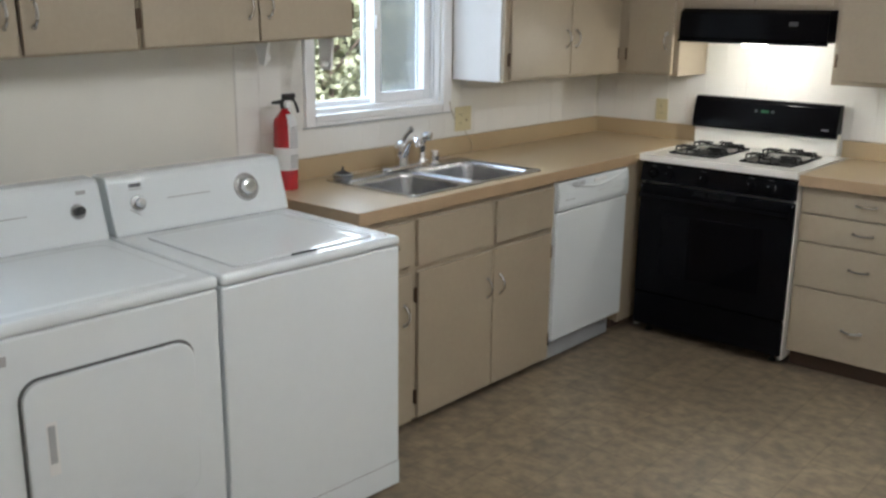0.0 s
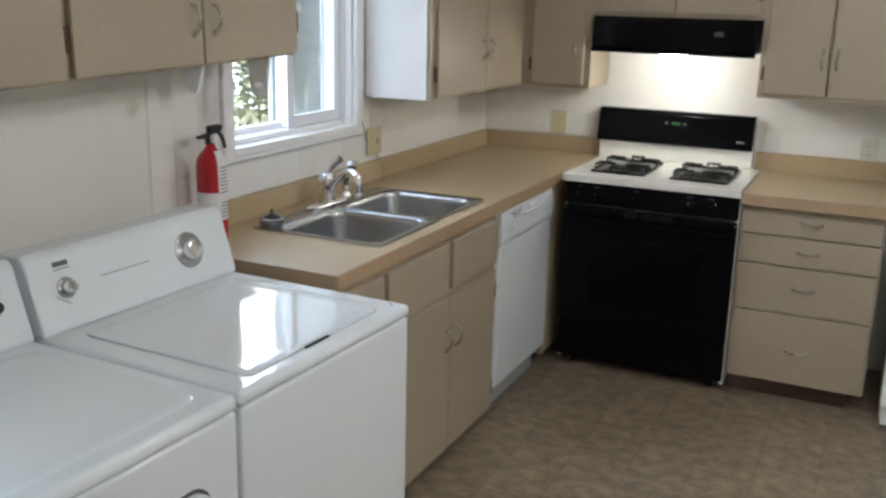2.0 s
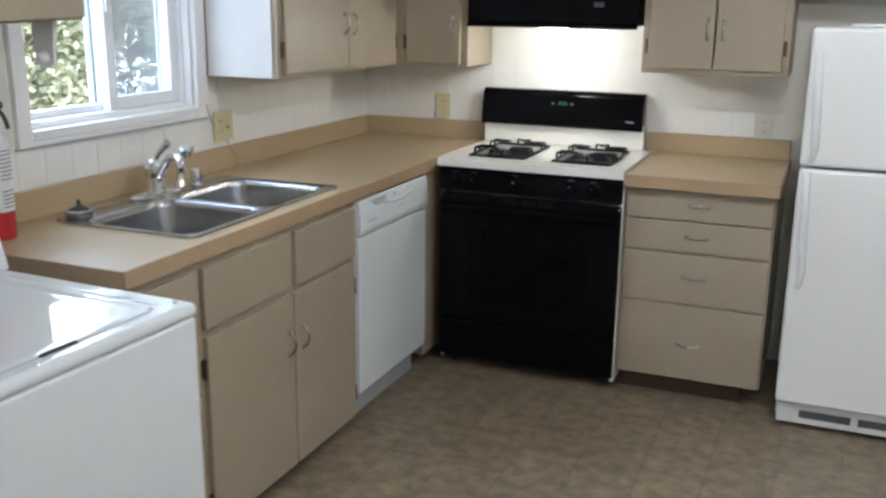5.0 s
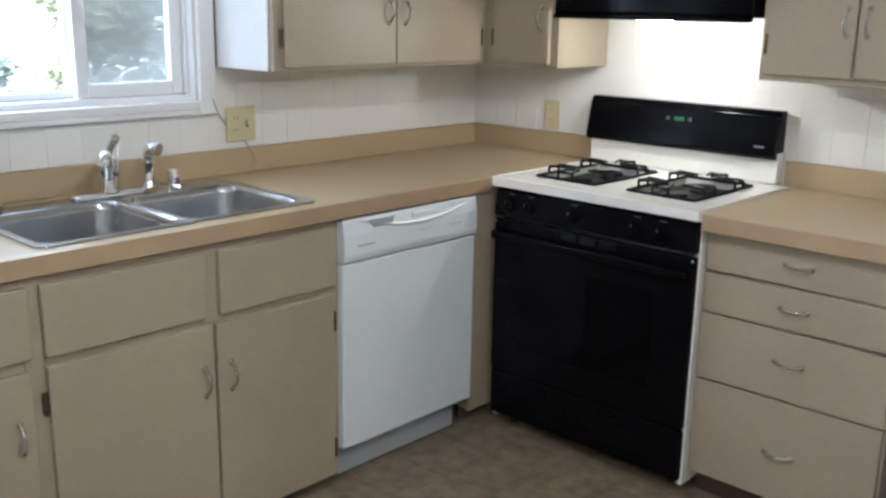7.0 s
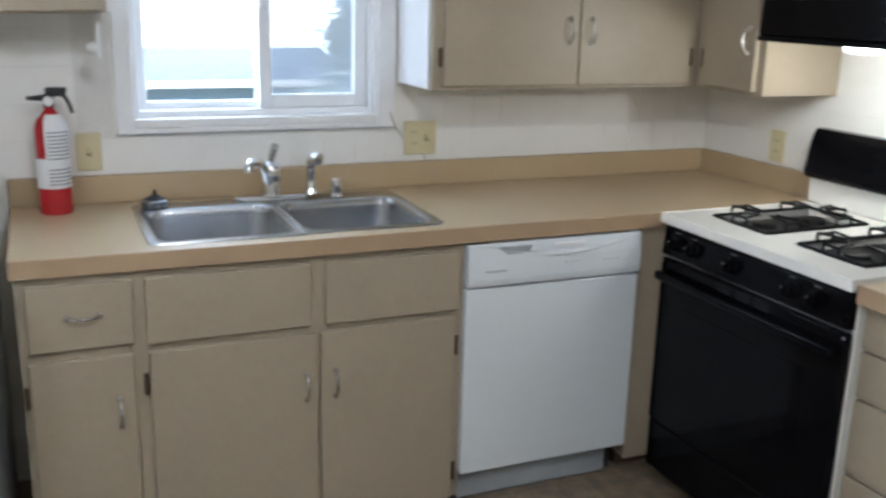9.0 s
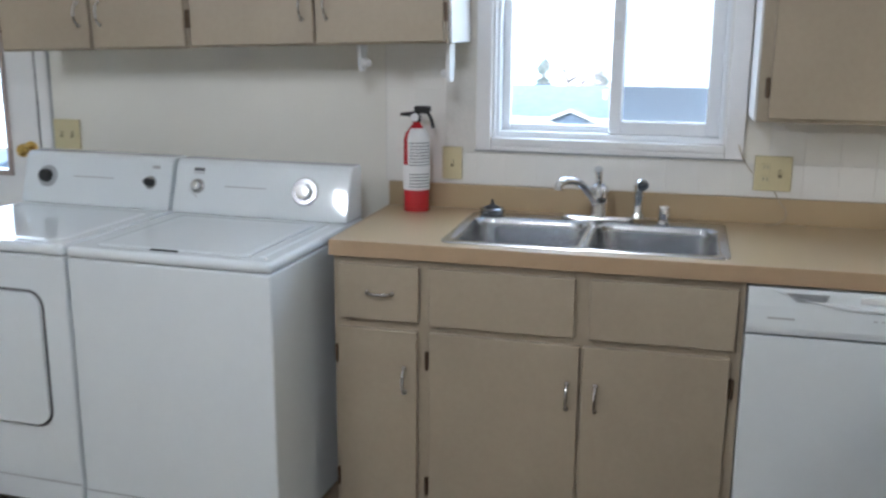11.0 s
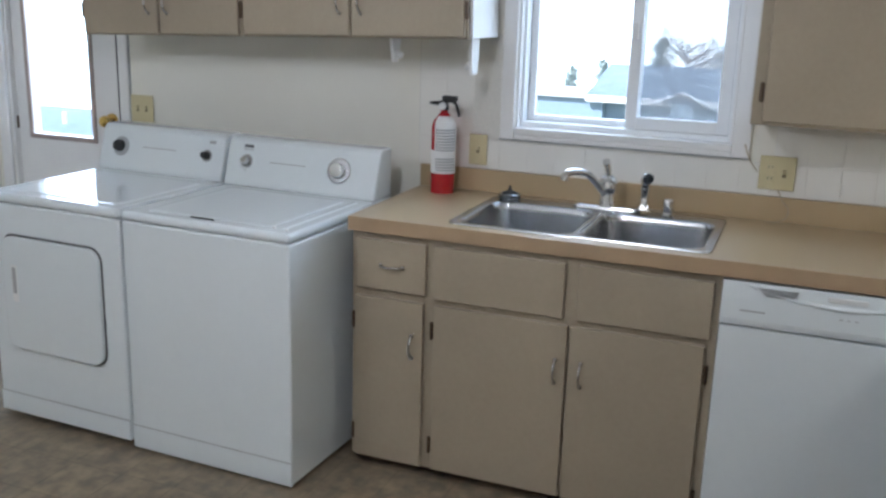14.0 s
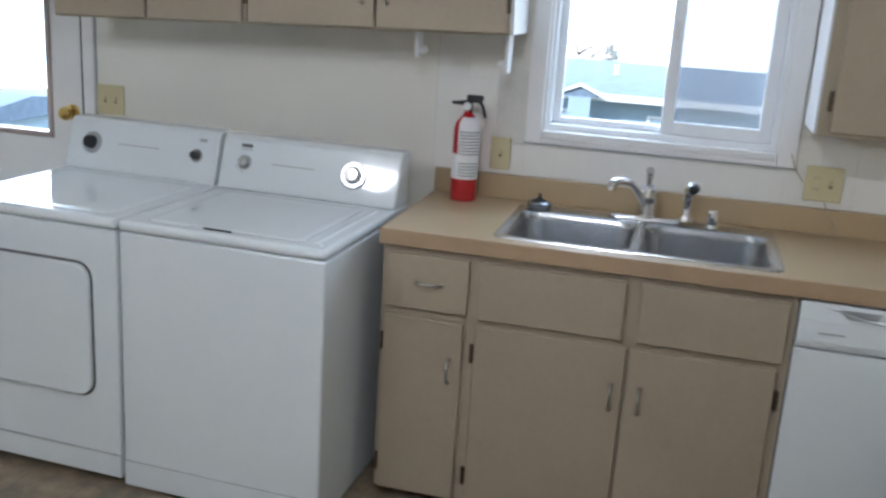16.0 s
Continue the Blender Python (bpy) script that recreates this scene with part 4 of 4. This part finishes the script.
dy = thing("clothes_dryer", (0.48, -3.65, 0), "white front-loading clothes dryer beside the back door", "clothes dryer")
ex0, ex1, ey0, ey1 = 0.185, 0.918, -3.925, -3.285
part("body", one_box((ex0, ey0 + 0.003, 0.030), (ex1 - 0.005, ey1 - 0.003, WT - LIP), 0.008, 3), ENAMEL, dy)
part("base_panel", one_box((ex1 - 0.02, ey0 + 0.004, 0.028), (ex1 - 0.001, ey1 - 0.004, 0.105), 0.003), ENAMEL, dy)
part("base_seam", one_box((ex1 - 0.02, ey0 + 0.006, 0.1055), (ex1 - 0.0005, ey1 - 0.006, 0.1085), 0), GREY_PL, dy, "grey seam above the base")
part("top", one_box((ex0, ey0, WT - LIP + 0.002), (ex1 + 0.001, ey1, WT + 0.002), 0.021, 5), ENAMEL, dy)


def door_loop(x, grow, r):
    return [(x, y, z) for z, y, _ in round_rect(0.300 - grow, 0.735 + grow, -3.842 - grow, -3.380 + grow, r, 0)]


dd = part("door", loft([door_loop(ex1 - 0.004, 0.0, 0.05), door_loop(ex1 + 0.010, 0.0, 0.05), door_loop(ex1 + 0.014, -0.006, 0.046)]), ENAMEL, dy, "white drum door")
part("door_gap", loft([door_loop(ex1 - 0.0045, 0.007, 0.055), door_loop(ex1 - 0.0020, 0.007, 0.055)]), DIM_PL, dy, "dark gap round the door")
part("handle_plate", one_box((ex1 + 0.0125, -3.796, 0.488), (ex1 + 0.0148, -3.768, 0.628), 0.001), WHITE_PL, dd, "shallow white handle plate")
part("handle_slot", one_box((ex1 + 0.012, -3.792, 0.52), (ex1 + 0.0165, -3.774, 0.62), 0.004), GREY_PL, dd, "grey finger slot")
part("badge", one_box((ex1 - 0.003, -3.905, 0.79), (ex1 - 0.0005, -3.865, 0.815), 0.001), PALE_INK, dy, "small grey sticker")
part("top_panel", loft([round_rect(0.37, ex1 - 0.045, ey0 + 0.045, ey1 - 0.045, 0.05, WT + 0.001), round_rect(0.385, ex1 - 0.060, ey0 + 0.060, ey1 - 0.060, 0.038, WT + 0.0055),
    round_rect(0.40, ex1 - 0.075, ey0 + 0.075, ey1 - 0.075, 0.03, WT + 0.0035)], False), ENAMEL, dy, "faintly raised rounded panel")
con, nn, face = console(dy, 0.190, 0.325, ey0 + 0.006, ey1 - 0.006, WT + 0.0016, 1.075)
dial(con, nn, face(-3.812, 0.52), 0.041, RUBBER, GREY_PL)
dial(con, nn, face(-3.375, 0.5), 0.024, RUBBER, STEEL)
bar(con, nn, face(-3.70, 0.55), face(-3.53, 0.55), 0.0016, PALE_INK)
bar(con, nn, face(-3.37, 0.86), face(-3.34, 0.86), 0.006, PALE_INK)
for x in (0.22, 0.80):
    for y in (ey0 + 0.06, ey1 - 0.06):
        part("foot", turned((x, y, 0), (0, 0, 1), [(0, 0.02), (0.034, 0.02)], 10), RUBBER, dy)

# both machines stand a little askew to the wall
for machine, dx, dyy in ((ws, -0.024, 0.0), (dy, -0.050, -0.004)):
    machine.rotation_euler = (0, 0, radians(-2.4))
    machine.location.x += dx
    machine.location.y += dyy

# ---- fire extinguisher ----
fe = thing("fire_extinguisher", (0.112, -2.422, 0.9062), "red fire extinguisher with a white label on the countertop", "fire extinguisher")
ox, oy, oz = 0.112, -2.422, 0.9065
cyl = part("cylinder", turned((ox, oy, oz), (0, 0, 1), [(0, 0.043), (0.004, 0.046), (0.250, 0.046), (0.272, 0.040), (0.29, 0.025), (0.305, 0.014), (0.315, 0.014)], 28), RED, fe)
lab = bmesh.new()
for patch in ([(0.078, 0.0466, -24, 112), (0.165, 0.0466, -24, 112)], [(0.165, 0.0466, -24, 108), (0.250, 0.0466, -26, 106), (0.2725, 0.0407, -28, 100), (0.291, 0.0262, -30, 95)],
              [(0.078, 0.0466, -150, -24), (0.165, 0.0466, -150, -24)]):
    grid = [[lab.verts.new((ox + r * math.cos(q), oy + r * math.sin(q), oz + z)) for q in [radians(a0 + (a1 - a0) * k / 14) for k in range(15)]] for z, r, a0, a1 in patch]
    for lower, higher in zip(grid, grid[1:]):
        for i in range(14):
            lab.faces.new((lower[i], lower[i + 1], higher[i + 1], higher[i]))
lb = part("label", lab, LABEL, cyl, "white printed label")
random.seed(4)
txt = bmesh.new()
for k in range(15):
    z = oz + 0.088 + 0.0108 * k
    if k in (5, 6):
        continue
    a = radians(-16)
    while a < radians(84):
        step = radians(random.uniform(6, 16))
        q = [Vector((ox + 0.0470 * math.cos(t), oy + 0.0470 * math.sin(t), zz)) for t, zz in ((a, z), (a + step * 0.75, z), (a + step * 0.75, z + 0.0045), (a, z + 0.0045))]
        txt.faces.new([txt.verts.new(v) for v in q])
        a += step
tagged(part("print", txt, INK, lb, "rows of unreadable small print"), kind="stuff")
part("valve", turned((ox, oy, oz + 0.312), (0, 0, 1), [(0, 0.016), (0.02, 0.016), (0.022, 0.012), (0.035, 0.012)], 14), RUBBER, fe, "black valve")
part("gauge", turned((ox + 0.012, oy - 0.002, oz + 0.328), (1, 0.1, 0), [(0, 0.014), (0.012, 0.014), (0.014, 0.010)], 14), WHITE_PL, fe, "small round gauge")
part("carry_handle", tube(smooth_path([(ox, oy - 0.045, oz + 0.336), (ox, oy, oz + 0.342), (ox, oy + 0.035, oz + 0.345), (ox + 0.004, oy + 0.052, oz + 0.325), (ox + 0.006, oy + 0.062, oz + 0.292)]), 0.006, 8), RUBBER, fe, "black lever")
part("top_lever", one_box((ox - 0.010, oy - 0.008, oz + 0.346), (ox + 0.010, oy + 0.050, oz + 0.366), 0.005), RUBBER, fe, "black squeeze lever")
part("nozzle", tube([(ox, oy - 0.012, oz + 0.335), (ox, oy - 0.058, oz + 0.336)], [0.008, 0.0055], 10), RUBBER, fe, "black nozzle")


# ---- outlets, switches and cord ----
def plate(name, at, u, z, w, slots, label, ALMOND=ALMOND):
    p = thing(name, at(u, 0.007, z), label, "outlet" if "outlet" in name else "switch", "wall outlets" if "outlet" in name else "light switches")
    part("plate", one_box(at(u - w / 2, 0.0085, z - 0.058), at(u + w / 2, 0.015, z + 0.058), 0.003), ALMOND, p)
    for kind, su in slots:
        if kind == "outlet":
            for dz in (-0.02, 0.02):
                rc = part("receptacle", one_box(at(u + su - 0.015, 0.0145, z + dz - 0.013), at(u + su + 0.015, 0.0165, z + dz + 0.013), 0.004), ALMOND, p)
                for du in (-0.006, 0.006):
                    part("slot", one_box(at(u + su + du - 0.0012, 0.0162, z + dz - 0.004), at(u + su + du + 0.0012, 0.0168, z + dz + 0.006), 0), INK, p)
        else:
            part("toggle", one_box(at(u + su - 0.005, 0.0145, z - 0.002), at(u + su + 0.005, 0.026, z + 0.014), 0.002), ALMOND, p)
            part("slot", one_box(at(u + su - 0.006, 0.0148, z - 0.013), at(u + su + 0.006, 0.0155, z + 0.013), 0), material("brown_slot", (0.2, 0.16, 0.09), 0.5), p)
    return p


plate("wall_outlet", S, -1.231, 1.074, 0.118, [("outlet", -0.023), ("switch", 0.023)], "almond double plate with outlet and switch on white tile")
plate("wall_switch", S, -2.318, 1.066, 0.072, [("switch", 0)], "almond light switch plate on white tile")
plate("wall_switch", S, -3.886, 1.117, 0.118, [("switch", -0.023), ("switch", 0.023)], "almond double light switch plate beside the door")
plate("wall_outlet", N, 0.424, 1.062, 0.072, [("outlet", 0)], "almond wall outlet on white tile above the counter")
plate("wall_outlet", N, 1.905, 1.040, 0.072, [("outlet", 0)], "pale ivory wall outlet on white tile beside the fridge", IVORY)
cord = thing("cord", (0.03, -1.235, 0.906), "thin pale cord from the window to the outlet and counter", "cord")
TAN_CORD = material("tan_cord", (0.45, 0.38, 0.27), 0.5)
part("wire", tube(smooth_path([(0.022, -1.345, 1.165), (0.020, -1.325, 1.115), (0.019, -1.296, 1.075)]), 0.0022, 6), TAN_CORD, cord)
part("wire", tube(smooth_path([(0.018, -1.222, 1.016), (0.024, -1.205, 0.985), (0.030, -1.182, 0.955), (0.032, -1.186, 0.925), (0.045, -1.215, 0.911), (0.060, -1.245, 0.910)]), 0.0022, 6), TAN_CORD, cord)

# ---- outside ----
ground = structure("ground", one_box((-400, -400, -5.4), (400, 400, -5.2), 0), GRASS, "dry grass ground outside")
structure("foundation_wall", one_box((-0.10, RY - 0.1, -5.2), (RX, 0.1, -0.12), 0), SIDING, "pale wall under the kitchen floor")


def house(x, y, w, d, eave, ridge, gable_y, label, span=1.5, rise=0.32):
    h = thing("neighbour_house", (x, y, -5.2), label, "house", "neighbouring houses")
    part("wall", one_box((x - d / 2, y - w / 2, -5.2), (x + d / 2, y + w / 2, eave), 0), SIDING, h)
    part("roof", prism([(x + d / 2 + 0.5, eave - 0.15), (x + d / 2 + 0.5, eave), (x, ridge), (x - d / 2 - 0.5, eave), (x - d / 2 - 0.5, eave - 0.15)], y - w / 2 - 0.5, y + w / 2 + 0.5), SHINGLE, h, "grey shingle roof")
    g = gable_y
    part("gable", prism_x([(g - span, eave - 0.05), (g, eave + rise), (g + span, eave - 0.05), (g + span - 0.2, eave - 0.1), (g - span + 0.2, eave - 0.1)], x, x + d / 2 + 1.2), SHINGLE, h, "small porch gable")
    gx = x + d / 2 + 1.2
    part("gable_trim", boxes(((gx, g - span + 0.3, -5.2), (gx + 0.02, g + span - 0.3, eave - 0.1))), SIDING, h)
    part("fascia", tube([(gx + 0.05, g - span - 0.1, eave - 0.06), (gx + 0.05, g, eave + rise + 0.02), (gx + 0.05, g + span + 0.1, eave - 0.06)], 0.05, 6), TRIM, h, "white gable trim")
    part("gutter", one_box((x + d / 2 + 0.45, y - w / 2 - 0.5, eave - 0.22), (x + d / 2 + 0.62, y + w / 2 + 0.5, eave - 0.02), 0.02), TRIM, h, "white gutter")
    part("vent_pipe", turned((x + d / 4, g + 0.75, eave + 0.1), (0, 0, 1), [(0, 0.07), (0.6, 0.07)], 10), WHITE_PL, h)
    for k in range(4):
        yy = y - w / 2 + w * (k + 0.5) / 4
        wd = part("window", one_box((x + d / 2 - 0.02, yy - 0.6, eave - 1.7), (x + d / 2 + 0.04, yy + 0.6, eave - 0.6), 0.02), TRIM, h)
        part("pane", one_box((x + d / 2 + 0.03, yy - 0.52, eave - 1.62), (x + d / 2 + 0.05, yy + 0.52, eave - 0.68), 0), SKY_GLASS, wd, "glass with its sky reflection put into a pale colour")
    return h


house(-28.5, -0.6, 13.2, 6.0, -0.98, -0.25, -4.75, "long pale blue house with a grey shingle roof and white trim", 0.62, 0.22)
house(-23.0, -27.0, 9.0, 7.0, -3.0, -2.45, -25.0, "low pale house with a grey shingle roof seen through the door")


def tree(x, y, height, spread, mat, label, seed, conifer=False, leaves=2600):
    random.seed(seed)
    t = thing("tree", (x, y, -5.2), label, "tree", "trees outside")
    z0 = -5.2
    lean = Vector((random.uniform(-0.3, 0.3), random.uniform(-0.3, 0.3), 0))
    trunk = [Vector((x, y, z0)) + lean * (k / 6) + Vector((0, 0, height * 0.9 * k / 6)) for k in range(7)]
    bm = tube(trunk, [0.03 * height * (1 - 0.88 * k / 6) * 0.6 for k in range(7)], 9)
    tips = []
    for k in range(26):
        f = random.uniform(0.2 if conifer else 0.32, 0.95)
        base = trunk[0].lerp(trunk[-1], f)
        a = random.uniform(0, 2 * math.pi)
        reach = spread * ((1.05 - f) if conifer else random.uniform(0.5, 1.0) * (1.15 - 0.5 * f))
        tip = base + Vector((math.cos(a) * reach, math.sin(a) * reach, reach * (-0.1 if conifer else random.uniform(0.2, 0.9))))
        tube([base, base.lerp(tip, 0.5) + Vector((0, 0, 0.08 * reach)), tip], [0.05, 0.03, 0.01], 5, bm)
        tips.append((base, tip, reach))
    part("trunk", bm, BARK, t, "grey-brown trunk and limbs")
    verts, faces = [], []
    for k in range(leaves):
        base, tip, reach = random.choice(tips)
        c = base.lerp(tip, random.uniform(0.3, 1.08)) + Vector([random.gauss(0, 0.16 * reach + 0.12) for _ in range(3)])
        u = Vector([random.gauss(0, 1) for _ in range(3)]).normalized() * random.uniform(0.045, 0.095)
        v = u.orthogonal().normalized() * random.uniform(0.025, 0.06)
        i = len(verts)
        verts += [c - u, c + v, c + u, c - v]
        faces.append((i, i + 1, i + 2, i + 3))
    me = bpy.data.meshes.new("crown")
    me.from_pydata(verts, [], faces)
    me.materials.append(mat)
    crown = new("crown", me)
    crown.parent = t
    crown.matrix_parent_inverse = Matrix.Translation(-Vector(t["base"]))
    tagged(crown, "loose crown of small leaves", kind="stuff")
    return t


tree(-11.0, 8.0, 8.0, 2.6, LEAF, "yellow-green leafy tree outside the kitchen window", 11, leaves=22000)
tree(-7.5, 9.5, 9.5, 2.8, LEAF, "leafy yellow-green tree close to the house", 21, leaves=22000)
tree(-11.0, 16.0, 10.5, 3.2, LEAF, "tall leafy tree at the edge of the yard", 22, leaves=22000)
tree(-15.0, 12.5, 9.5, 3.0, LEAF, "tall yellow-green leafy tree in the yard", 12, leaves=22000)
tree(-17.0, 4.2, 8.0, 2.2, NEEDLE, "grey-green conifer in the yard", 13, True, 20000)
tree(-20.0, 8.5, 9.0, 2.6, LEAF, "pale yellow leafy tree farther off", 14, leaves=22000)
tree(-41.0, -6.6, 5.9, 2.3, PALE_LEAF, "pale autumn tree behind the neighbour's house", 15, leaves=2600)
tree(-41.0, -10.6, 5.0, 0.9, NEEDLE, "slim conifer behind the neighbour's house", 16, True, 4000)
tree(-39.0, -11.8, 4.8, 0.5, NEEDLE, "thin pale conifer beside the neighbour's house", 17, True, 2200)
tree(-41.0, -8.1, 6.5, 0.8, NEEDLE, "tall slim conifer behind the neighbour's roof", 18, True, 5000)
tree(-42.0, -5.6, 5.9, 0.9, NEEDLE, "pale conifer behind the neighbour's roof", 19, True, 4000)
shed = thing("garden_shed", (-25.6, -8.8, -5.2), "low flat-roofed pale outbuilding beside the house", "shed")
part("wall", one_box((-27.0, -9.9, -5.2), (-25.2, -7.205, -1.12), 0), SIDING, shed)
part("roof", one_box((-27.2, -10.0, -1.12), (-25.0, -7.75, -0.98), 0.02), TRIM, shed, "white roof edge")

# glowing sheet added far off, in place of bright sky and haze
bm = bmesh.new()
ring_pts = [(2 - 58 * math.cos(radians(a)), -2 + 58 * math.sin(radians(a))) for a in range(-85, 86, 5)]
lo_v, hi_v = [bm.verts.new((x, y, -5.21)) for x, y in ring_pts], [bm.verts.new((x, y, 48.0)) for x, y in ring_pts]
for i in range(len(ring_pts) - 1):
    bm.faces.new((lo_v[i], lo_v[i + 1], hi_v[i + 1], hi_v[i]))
structure("backdrop", bm, GLOW_BACKDROP, "glowing backdrop standing in for bright sky and haze")

# ---- wall tiles, set last ----
P, J = 0.1100, 0.0009


def tile_mesh():
    bm = loft([[(0, a, b) for a, b in ((0, 0), (P - J, 0), (P - J, P - J), (0, P - J))],
               [(0.0016, a, b) for a, b in ((0, 0), (P - J, 0), (P - J, P - J), (0, P - J))],
               [(0.0022, a, b) for a, b in ((0.0014, 0.0014), (P - J - 0.0014, 0.0014), (P - J - 0.0014, P - J - 0.0014), (0.0014, P - J - 0.0014))]], False, True)
    me = bpy.data.meshes.new("tile")
    bm.to_mesh(me)
    bm.free()
    me.materials.append(TILE)
    return me


TM = tile_mesh()
random.seed(9)


def tiling(name, label, place, spots):
    field = tagged(new(name), label, "tile", kind="structure")
    for u, z in spots:
        t = new("tile", TM)
        t.parent = field
        t.matrix_basis = place(u, z) @ pose(0, 0, 0, 0, random.uniform(-0.09, 0.09), random.uniform(-0.09, 0.09))
    return field


spots = []
for c in range(24):
    for r in range(7):
        u, z = -2.565 + c * P, 0.9945 + r * P
        a, b = u + P, z + P
        if u > -2.275 + 0.01 and a < -1.31 + 0.12 and b > WIN[2] - APRON and z + 0.02 > WIN[2] - 0.12 and a > WIN[0] - 0.06 and u < WIN[1] + 0.06:
            continue
        if a > WIN[0] - 0.058 and u < WIN[1] + 0.065 and b > WIN[2] - APRON:
            continue
        if a > -0.006 or (u > -1.31 and z > UZ) or (a < -2.262 and z > LZ):
            continue
        spots.append((u, z))
tiling("wall_tiles_west", "white glazed square wall tiles round the sink window", lambda u, z: pose(0.0006, u, z), spots)
structure("grout_west", one_box((0.0001, -2.57, 0.99), (0.0012, -2.24, 1.50), 0), GROUT, "pale grout bed of the wall tiles")
spots = []
for c in range(19):
    for r in range(6):
        u, z = 0.012 + c * P, 0.9945 + r * P
        behind = 0.655 < u < 1.31 and z < 1.04
        if u + P > 2.045 or behind or z + P > (1.60 if 0.66 < u and u + P < 1.44 else 1.40):
            continue
        spots.append((u, z))
tiling("wall_tiles_north", "white glazed square wall tiles behind the stove", lambda u, z: pose(u, -0.0006, z, 0, 0, -90) @ pose(0, 0, 0), spots)
